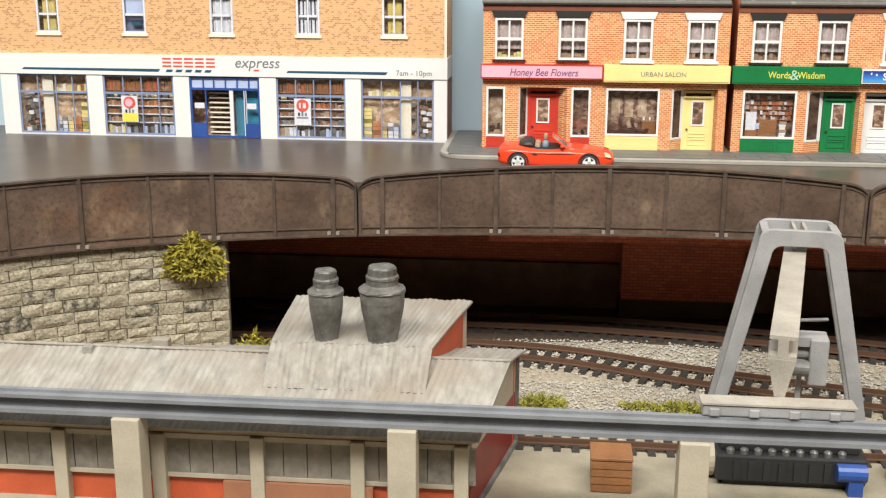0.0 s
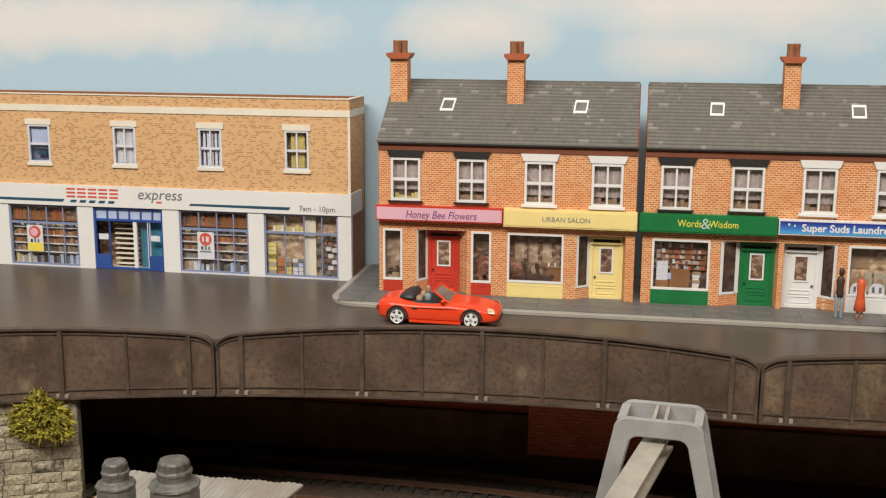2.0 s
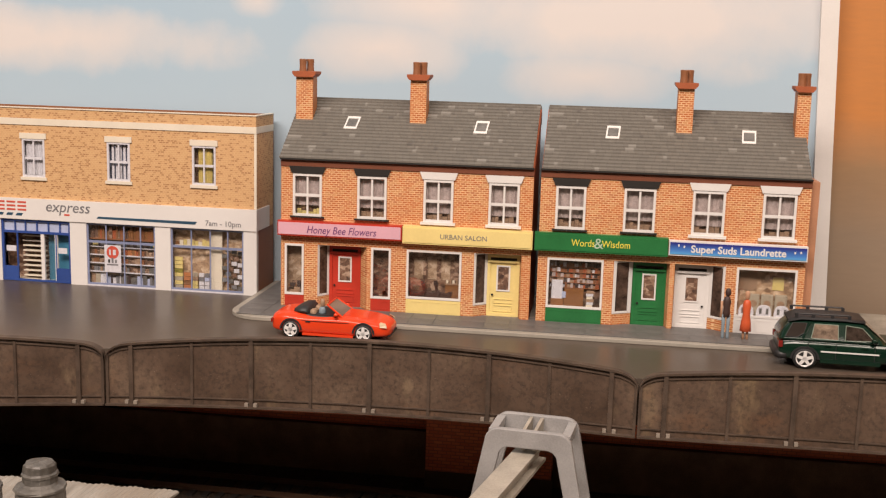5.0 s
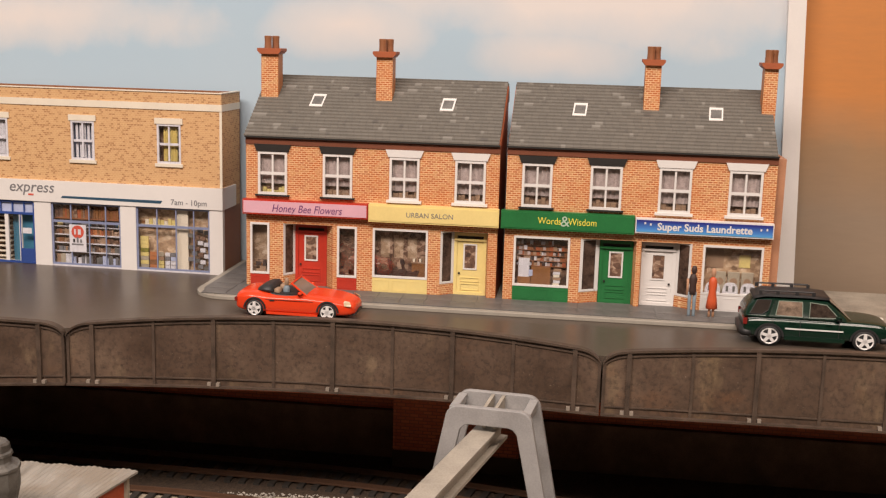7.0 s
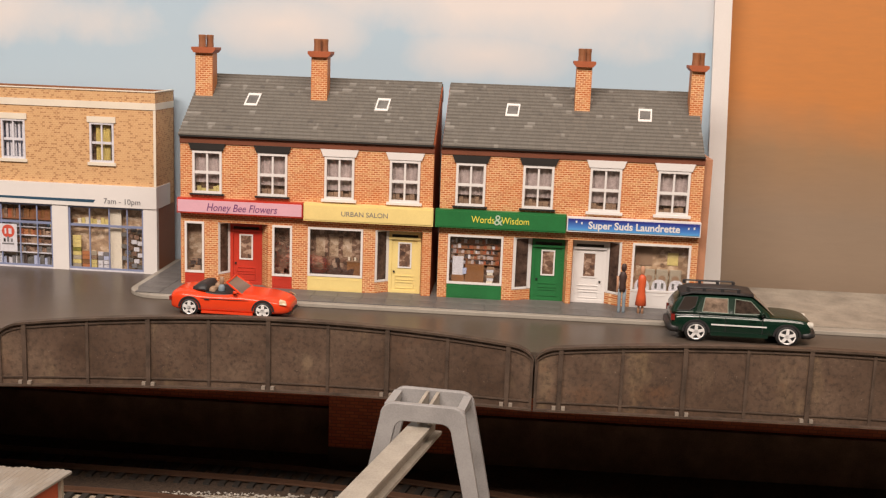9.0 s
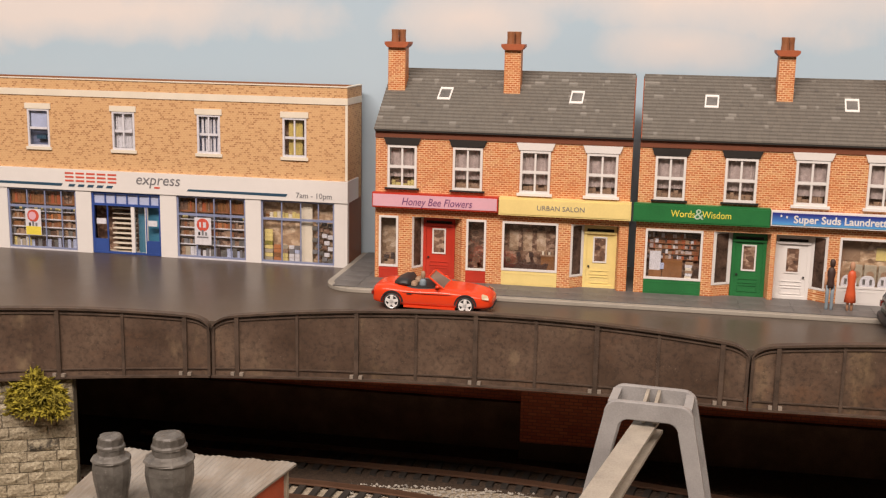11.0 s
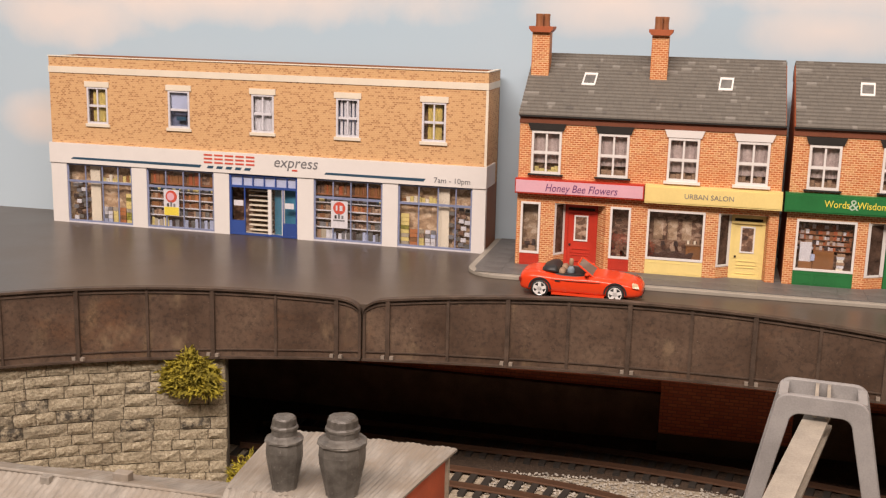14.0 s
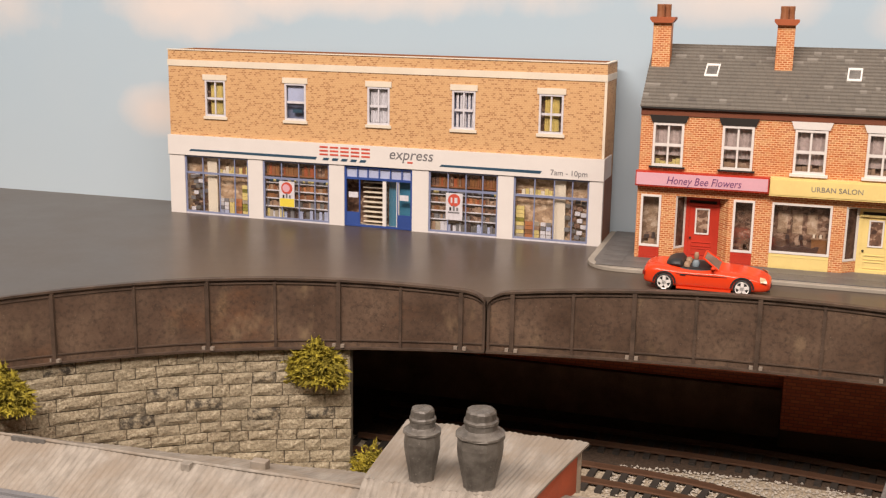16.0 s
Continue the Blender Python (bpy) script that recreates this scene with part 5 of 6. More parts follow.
    for p, q in ((d0 + 1.1, d0 + 9.0), (d1 - 8.6, d1 - 1.1)):
        s = part("side_panel", box(p, q, 0.1, 0.9, 1.0, 8.0), M_BLUE, w)
        part("side_post", box(q - 0.6 if p < d0 + 5 else p, q if p < d0 + 5 else p + 0.6, 0.0, 1.0, 1.0, 26.0), M_BLUE, w)
        part("notice", box(p + 1.2, q - 1.2, 0.3, 0.4, 16, 19), M_LACE, w)
    for p, q in ((d0 + 22.0, d0 + 24.0), (d0 + 30.0, d0 + 31.4)):
        part("sliding_door", box(p, q, 0.2, 1.4, 0.8, 26.0), M_WHITE, w)
    part("door_glass", box(d0 + 24, d0 + 30, 0.8, 1.0, 0.8, 26), M_GLASS, w, "", shadow=False)
    part("blue_unit", box(d0 + 24, d1 - 2, 5.0, 8.0, 0.6, 26), plain("teal_unit", (0.05, 0.22, 0.34), 0.4), w, "teal blue unit inside")
    part("room_back", box(d0 - 2, d1 + 2, 9.0, 9.5, 0.6, 34), M_INSIDE, w)
    for sh in range(9):
        part("shelf", box(d0 + 9, d0 + 22, 5.0, 8.6, 2 + sh * 2.7, 2.6 + sh * 2.7), M_CREAM, w)
    # fascia print
    y0, y1 = -1.32, -1.2
    part("print_stripe", slab([(13, 36.0), (91, 35.6), (92, 37.1), (14.5, 37.1)], y0, y1), M_NAVY, b, "dark teal stripe")
    part("print_stripe", slab([(162, 36.0), (216, 35.6), (217, 37.1), (163, 37.1)], y0, y1), M_NAVY, b, "dark teal stripe")
    for q in range(5):
        part("print_dash", slab([(95 + q * 5.4, 35.5), (98.4 + q * 5.4, 35.5), (99.2 + q * 5.4, 36.9), (95.8 + q * 5.4, 36.9)], y0, y1), M_NAVY, b)
    # plain shapes for the shop mark
    for q in range(5):
        x = 93.4 + q * 6.1
        for z0 in (38.2, 40.2, 42.2):
            part("mark_bar", box(x, x + 4.9, y0, y1, z0, z0 + 0.95), M_PRINT_RED, b)
    words("express", 8.0, M_PRINT_GREY, b, 145.8, -1.3, 40.9, shear=0.2, squeeze=1.0)
    part("print_tick", box(144, 147, y0, y1, 36.6, 37.5), M_PRINT_RED, b)
    words("7am - 10pm", 4.0, M_PRINT_GREY, b, 231, -1.3, 36.6)
    return b


supermarket()


# ---- vehicles ----
def wheel(parent, x, y, r, w, near):
    h = new("wheel")
    h.parent = parent
    bmx = lathe([(r * 0.76, -w / 2), (r * 0.95, -w / 2), (r, -w / 2 + 0.5), (r, w / 2 - 0.5), (r * 0.95, w / 2), (r * 0.76, w / 2)], 0, 0, 24)
    turn = Matrix.Rotation(math.pi / 2, 3, "X")
    bmesh.ops.rotate(bmx, cent=(0, 0, 0), matrix=turn, verts=bmx.verts)
    bmesh.ops.translate(bmx, vec=(x, y, r), verts=bmx.verts)
    part("tyre", bmx, M_TYRE, h, "", True)
    s = -1 if near else 1
    bmx = lathe([(r * 0.76, 0), (r * 0.75, 0.5), (r * 0.66, 0.3), (r * 0.64, 0.1)], 0, 0, 20)
    for i in range(5):
        a = 2 * math.pi * i / 5 + 0.3
        c, d = math.cos(a), math.sin(a)
        hexa([(c * p - d * q, d * p + c * q, z) for z in (0.1, 0.7) for p, q in ((0.1, -0.75), (r * 0.70, -0.62), (r * 0.70, 0.62), (0.1, 0.75))], bmx)
    bmesh.ops.rotate(bmx, cent=(0, 0, 0), matrix=Matrix.Rotation(math.pi / 2, 3, "X"), verts=bmx.verts)
    if not near:
        bmesh.ops.scale(bmx, vec=(1, -1, 1), verts=bmx.verts)
    bmesh.ops.translate(bmx, vec=(x, y + s * (w / 2 - 0.15), r), verts=bmx.verts)
    part("rim", bmx, M_CHROME, h)
    return h


def shell(stations):
    """A car body from stations (x, half width, z low, z shoulder, z top, half width at the top)."""
    rings = []
    for x, hw, z0, zs, zt, ht in stations:
        half = [(0, z0), (hw * 0.86, z0), (hw * 0.98, z0 + 0.8), (hw, z0 + (zs - z0) * 0.55), (hw * 0.985, zs - 0.5), (hw * 0.93, zs), (ht, zt - (zt - zs) * 0.15), (ht * 0.6, zt), (0, zt)]
        rings.append([(x, -y, z) for y, z in half] + [(x, y, z) for y, z in half[-2:0:-1]])
    return loft(rings)


def arch_ring(x, y, r, s):
    """A wheel arch lip."""
    bmx = bmesh.new()
    n = 14
    for i in range(n):
        a0, a1 = math.pi * i / n, math.pi * (i + 1) / n
        hexa([(x + math.cos(a) * rr, y + s * dd, r * 0.9 + math.sin(a) * rr) for dd in (0, 0.5) for a, rr in ((a0, r), (a1, r), (a1, r * 1.17), (a0, r * 1.17))], bmx)
    return bmx


def sports_car():
    c = thing("sports_car", "bright red model open two seat sports car parked at the kerb", "car", 38.0, -42.0, 0, -1.0)
    b = part("body", shell([(-27, 7.5, 3.6, 7.5, 8.6, 5.5), (-26, 9.6, 2.6, 8.6, 10.2, 8), (-22, 11.0, 2.2, 9.6, 11.4, 9.2), (-17, 11.5, 2.0, 9.6, 11.4, 9.4), (-13, 11.3, 2.0, 9.2, 10.8, 9.3), (-9, 11.0, 2.0, 9.0, 9.9, 9.3), (-2, 10.9, 2.0, 9.0, 9.8, 9.3), (2, 10.9, 2.0, 9.2, 10.4, 9.3), (6, 11.0, 2.0, 9.2, 10.7, 9.4), (12, 11.3, 2.0, 9.0, 10.4, 9.2), (18, 11.4, 2.1, 8.6, 9.8, 8.8), (23, 10.6, 2.2, 7.6, 8.8, 7.8), (26, 8.8, 2.5, 6.4, 7.6, 6.2), (27.2, 6.5, 3.2, 5.4, 6.4, 4.6)]), M_CARRED, c, "", True)
    b.modifiers.new("round", "SUBSURF").levels = 1
    b.modifiers["round"].render_levels = 2
    part("cockpit", shell([(-11, 8.4, 9.2, 10.6, 10.9, 8.0), (-8, 8.9, 8.6, 10.3, 10.5, 8.6), (1, 8.8, 8.6, 10.2, 10.4, 8.5), (4, 8.2, 9.0, 10.6, 10.9, 7.9)]), M_TRIM, c, "black cockpit opening")
    part("folded_hood", shell([(-17, 7.0, 10.6, 11.6, 12.2, 6), (-14.5, 8.6, 10.4, 12.4, 13.4, 7.4), (-11.5, 8.9, 10.2, 12.6, 13.6, 7.8), (-10, 8.2, 10.2, 11.6, 12.2, 7)]), M_TRIM, c, "folded black soft top", True)
    for y in (-4.4, 4.4):
        part("seat", shell([(p[0], p[1], p[2], p[3], p[4], p[5]) for p in ((-9.6, 2.6, 9, 11.4, 12.0, 2.2), (-8.2, 2.8, 9, 11.6, 12.2, 2.4), (-7.2, 2.6, 9, 10.8, 11.4, 2.2))]), M_TAN, c, "tan seat back", True).location = (0, y * MM, 0)
    ws = part("windscreen", hexa(((5.4, -8.8, 10.2), (5.8, -8.8, 10.2), (5.8, 8.8, 10.2), (5.4, 8.8, 10.2), (-1.6, -7.6, 14.9), (-1.2, -7.6, 14.9), (-1.2, 7.6, 14.9), (-1.6, 7.6, 14.9))), plain("tinted_screen", (0.22, 0.16, 0.13), 0.15, bump=0), c, "tinted windscreen")
    for a, q in (((5.8, -9.0, 10), (-1.4, -7.8, 15.1)), ((5.8, 9.0, 10), (-1.4, 7.8, 15.1)), ((-1.4, -7.8, 15.1), (-1.4, 7.8, 15.1))):
        part("screen_frame", rod(a, q, 0.45), M_CARRED, ws)
    for s in (-1, 1):
        part("mirror", shell([(2.2, 0.4, 10.4, 11.6, 12, 0.3), (3.0, 1.0, 10.2, 11.8, 12.2, 0.8), (4.0, 0.5, 10.6, 11.4, 11.8, 0.4)]), M_CARRED, c, "", True).location = (0, s * 10.8 * MM, 0)
        part("headlight", hexa([(x + 0.7, s * (y + 0.9), z + 0.7) for x, y, z in ((22.2, 9.9, 6.4), (25.0, 8.9, 6.0), (24.8, 7.6, 6.4), (22.4, 8.4, 7.0), (21.8, 9.5, 7.9), (24.5, 8.2, 7.2), (24.0, 6.8, 7.6), (22.0, 7.6, 8.3))]), M_LAMPGLASS, c, "clear headlight")
        part("tail_light", box(-26.9, -25.8, s * 8.2 - 1.3, s * 8.2 + 1.3, 6.2, 7.8), M_TAIL, c)
        part("side_line", box(-12.5, 9, s * 11.02 - 0.1, s * 11.02 + 0.1, 8.05, 8.2), M_TRIM, c)
        part("door_handle", box(-10.6, -8.4, s * 11.12 - 0.15, s * 11.12 + 0.15, 7.5, 8.0), M_TRIM, c)
        part("sill_strip", box(-12, 11, s * 10.75 - 0.4, s * 10.75 + 0.4, 1.6, 2.6), M_CARRED, c)
    part("grille", box(26.0, 27.3, -3.2, 3.2, 3.4, 4.4), M_TRIM, c)
    part("bumper_slot", box(25.2, 26.9, -7.6, 7.6, 2.5, 3.2), M_TRIM, c)
    for x in (-17.2, 15.6):
        for s in (-1, 1):
            wheel(c, x, s * 10.0, 3.95, 3.2, s < 0)
            part("wheel_arch", arch_ring(x, s * 11.15, 4.3, s), M_TRIM, c, "black wheel arch lip")
    part("plate_bar", box(-27.3, -26.9, -3.4, 3.4, 4.4, 5.8), M_GOLD, c)
    return c


def estate_car():
    c = thing("suv", "dark green model off-road estate car with roof rails", "car", 260.0, -38.0, 0, -1.0)
    b = part("body", shell([(-31, 9.4, 5.2, 9.6, 11.6, 8.4), (-30.2, 11.0, 4.2, 11.0, 13.4, 10), (-27, 11.9, 3.8, 12.2, 14.0, 11), (-20, 12.2, 3.6, 12.4, 14.2, 11.2), (0, 12.2, 3.6, 12.4, 14.0, 11.2), (11, 12.2, 3.6, 12.2, 13.8, 11), (17, 12.0, 3.8, 12.2, 14.0, 10.6), (24, 11.7, 3.9, 12.0, 13.6, 10.2), (29, 10.9, 4.2, 11.0, 12.6, 9.4), (31.2, 9.2, 4.6, 9.6, 10.8, 8.0)]), M_CARGREEN, c, "", True)
    b.modifiers.new("round", "SUBSURF").levels = 1
    b.modifiers["round"].render_levels = 2
    part("cabin", shell([(-30.4, 10.0, 12.6, 14.2, 15.0, 9.2), (-28.6, 11.3, 12.6, 14.8, 18.6, 9.3), (-26, 11.6, 12.6, 15, 21.8, 8.9), (-21, 11.7, 12.6, 15, 23.2, 8.9), (-4, 11.7, 12.6, 15, 23.4, 8.9), (3.6, 11.6, 12.6, 15, 22.9, 8.9), (6.5, 11.5, 12.6, 14.8, 20.2, 9.1), (10.5, 11.1, 12.6, 14.2, 16.6, 9.3), (14, 10.4, 12.4, 13.4, 14.0, 9.2)]), M_CARGREEN, c, "dark green cabin", True)
    part("roof", shell([(-26.8, 8.4, 21.2, 21.8, 22.2, 7.6), (-22, 9.4, 22.6, 23.6, 24.2, 8.2), (-4, 9.4, 22.8, 23.8, 24.4, 8.2), (4.6, 9.0, 22.2, 23.2, 23.8, 8.0)]), M_TRIM, c, "black roof panel", True)
    part("windscreen", hexa(((13.4, -8.8, 14.2), (13.9, -8.8, 14.2), (13.9, 8.8, 14.2), (13.4, 8.8, 14.2), (4.8, -7.8, 22.6), (5.3, -7.8, 22.6), (5.3, 7.8, 22.6), (4.8, 7.8, 22.6))), plain("tinted_screen", (0.26, 0.20, 0.15), 0.15, bump=0), c, "tinted windscreen")
    for s in (-1, 1):
        part("roof_rail", rod((-24, s * 8.0, 25.6), (-2, s * 8.0, 25.8), 0.45), M_TRIM, c, "black roof rail")
        for x in (-24, -17, -9, -2):
            part("rail_foot", box(x - 0.7, x + 0.7, s * 8.0 - 0.4, s * 8.0 + 0.4, 23.8, 25.8), M_TRIM, c)
        part("chrome_strip", box(-13.4, 10.6, s * 12.25 - 0.25, s * 12.25 + 0.25, 8.6, 9.2), M_CHROME, c, "chrome side strip")
        part("lower_cladding", box(-13.4, 11.4, s * 11.9 - 0.5, s * 11.9 + 0.5, 3.4, 5.2), M_CARGREEN, c)
        for x in (-7.2, 8.8, -18.6):
            part("door_gap", box(x - 0.12, x + 0.12, s * 12.18 - 0.1, s * 12.18 + 0.1, 5.4, 13), M_TRIM, c)
        for x in (-10.4, 4.6):
            part("door_handle", box(x - 1.3, x + 1.3, s * 12.2 - 0.25, s * 12.2 + 0.25, 11.2, 11.9), M_CARGREEN, c)
        part("mirror", shell([(7.2, 0.6, 14.2, 15.6, 16, 0.5), (8.4, 1.4, 14, 15.9, 16.4, 1.1), (9.6, 0.7, 14.4, 15.4, 15.8, 0.5)]), M_CARGREEN, c, "", True).location = (0, s * 12.0 * MM, 0)
        part("headlight", rod((27.6, s * 8.7, 10.3), (30.8, s * 8.5, 10.0), 1.7, 14), M_CLEARLAMP, c, "round headlight")
        part("tail_light", box(-30.9, -29.2, s * 10.4 - 1.0, s * 10.4 + 1.0, 9.8, 12.6), M_TAIL, c, "red tail light")
    part("front_bumper", shell([(26.5, 11.6, 3.6, 6.6, 7.6, 10), (30, 10.8, 3.4, 6.6, 7.6, 9), (32.4, 8.2, 3.8, 6.2, 7.2, 6.6)]), M_TRIM, c, "black bumper", True)
    part("rear_bumper", shell([(-32.2, 8.6, 4.4, 7, 8, 7), (-30.6, 11.2, 3.8, 7.2, 8.2, 9.4), (-27.4, 11.9, 3.8, 7.0, 8.0, 10)]), M_TRIM, c, "black bumper", True)
    for x in (-19.8, 19.6):
        for s in (-1, 1):
            wheel(c, x, s * 10.9, 5.0, 3.4, s < 0)
            part("wheel_arch", arch_ring(x, s * 12.05, 5.3, s), M_TRIM, c, "black wheel arch lip")
    for s in (-1, 1):
        for pts, mat, edge in ((((-28.4, 15.0), (-23.2, 15.0), (-20.4, 17.2), (-19.6, 21.6), (-25.4, 21.4)), M_SMOKE, M_TRIM),
                               (((-17.6, 14.8), (-6.4, 14.5), (-6.6, 21.4), (-16.4, 21.4)), M_SIDEPANE, M_FRAMELINE),
                               (((-3.6, 14.5), (8.6, 14.9), (3.4, 20.6), (-3.4, 21.4)), M_FRONTPANE, M_FRAMELINE)):
            ring = [(x, s * (10.95 - 0.232 * (z - 15)), z) for x, z in pts]
            bmx = bmesh.new()
            lo = [bmx.verts.new(p) for p in ring]
            hi = [bmx.verts.new((x, y + s * 0.35, z)) for x, y, z in ring]
            bmx.faces.new(lo)
            bmx.faces.new(hi[::-1])
            for k2 in range(len(ring)):
                bmx.faces.new((lo[k2], hi[k2], hi[(k2 + 1) % len(ring)], lo[(k2 + 1) % len(ring)]))
            sw = part("side_window", bmx, mat, c, "tinted side window")
            bmx = bmesh.new()
            for k2 in range(len(ring)):
                p, q = ring[k2], ring[(k2 + 1) % len(ring)]
                rod((p[0], p[1] + s * 0.3, p[2]), (q[0], q[1] + s * 0.3, q[2]), 0.19, 6, bmx)
            part("window_trim", bmx, edge, sw)
        part("rear_pillar", rod((-21.0, s * 11.3, 14.2), (-18.4, s * 9.6, 22.2), 0.6), M_CARGREEN, c)
    c.scale = (0.97, 0.97, 0.885)
    return c


sports_car()
estate_car()


# ---- figurines, plain painted shapes ----
def figurine(label, x, y, z, h, parts):
    bmx = bmesh.new()
    mats = []
    for prof, dx, m in parts:
        first = len(bmx.faces)
        lathe([(r * h / 23, zz * h / 23) for r, zz in prof], dx, 0, 10, bmx)
        bmx.faces.ensure_lookup_table()
        if m not in mats:
            mats.append(m)
        for f in bmx.faces[first:]:
            f.material_index = mats.index(m)
    ob = new("figurine", mesh_of(bmx, "figurine", True))
    for m in mats:
        ob.data.materials.append(m)
    ob.location = (x * MM, y * MM, z * MM)
    ob.scale = (0.86, 0.7, 1)
    return tagged(ob, label, "figurine", "figurines on the pavement")


M_DENIM = plain("pale_blue_figure_paint", (0.20, 0.26, 0.30), 0.6)
M_DARKFIG = plain("dark_brown_figure_paint", (0.05, 0.025, 0.02), 0.6)
M_ORANGEFIG = plain("orange_figure_paint", (0.62, 0.10, 0.03), 0.5)
M_SKIN = plain("tan_figure_paint", (0.50, 0.27, 0.16), 0.6)
figurine("small figurine in dark top and blue trousers on the pavement", 211.6, -13, 2.3, 23, [
    ([(0.9, 0), (0.8, 1), (0.9, 6), (1.1, 11)], -1.3, M_DENIM), ([(0.9, 0), (0.8, 1), (0.9, 6), (1.1, 11)], 1.2, M_DENIM),
    ([(2.0, 10), (1.9, 12), (1.7, 14), (2.2, 17), (1.4, 18.8), (0.7, 19.4)], 0, M_DARKFIG), ([(0.5, 19), (1.3, 20), (1.5, 21.4), (1.0, 22.8), (0.3, 23)], 0.3, M_DARKFIG),
    ([(0.6, 9.5), (0.6, 13), (0.7, 17)], -2.6, M_SKIN)])
figurine("small figurine in an orange coat on the pavement", 220.4, -13, 2.3, 22.5, [
    ([(0.7, 0), (0.7, 5)], -1.0, M_SKIN), ([(0.7, 0), (0.7, 5)], 1.0, M_SKIN),
    ([(3.1, 4), (2.6, 8), (1.9, 12), (2.3, 16), (1.7, 18), (0.7, 18.8)], 0, M_ORANGEFIG), ([(0.5, 18.4), (1.2, 19.4), (1.4, 21), (1.0, 22.4), (0.3, 22.8)], 0, M_SKIN)])
figurine("small seated figurine in the open sports car", 33.2, -46.0, 8.8, 8.0, [
    ([(3.0, 0), (5.6, 5), (5.2, 10), (2.4, 13)], 0, M_DENIM), ([(1.6, 12), (3.2, 15), (3.5, 19), (2.6, 22.5), (0.6, 23)], 0, M_TAN)])


# ---- travelling crane ----
def portal(y0, y1):
    """A tapering frame with rounded shoulders and an open middle."""
    def outline(tw, bw, zt, zb, r2):
        pts = [(-bw, zb)]
        for i in range(7):
            a = math.pi - (math.pi / 2) * i / 6
            pts.append((-tw + r2 + r2 * math.cos(a), zt - r2 + r2 * math.sin(a)))
        for i in range(7):
            a = math.pi / 2 - (math.pi / 2) * i / 6
            pts.append((tw - r2 + r2 * math.cos(a), zt - r2 + r2 * math.sin(a)))
        pts.append((bw, zb))
        return pts
    out, inn = outline(15.75, 31.0, -5.0, -86, 5), outline(10.6, 26.0, -11.6, -86, 4)
    bmx = bmesh.new()
    rings = [[bmx.verts.new((x, y, z)) for x, z in o] for y in (y0, y1) for o in (out, inn)]
    n = len(out)
    for i in range(n - 1):
        a, b2, c, d = rings
        bmx.faces.new((a[i], a[i + 1], b2[i + 1], b2[i]))
        bmx.faces.new((c[i], d[i], d[i + 1], c[i + 1]))
        bmx.faces.new((a[i], c[i], c[i + 1], a[i + 1]))
        bmx.faces.new((b2[i], b2[i + 1], d[i + 1], d[i]))
    for i in (0, n - 1):
        bmx.faces.new((rings[0][i], rings[1][i], rings[3][i], rings[2][i]))
    return bmx


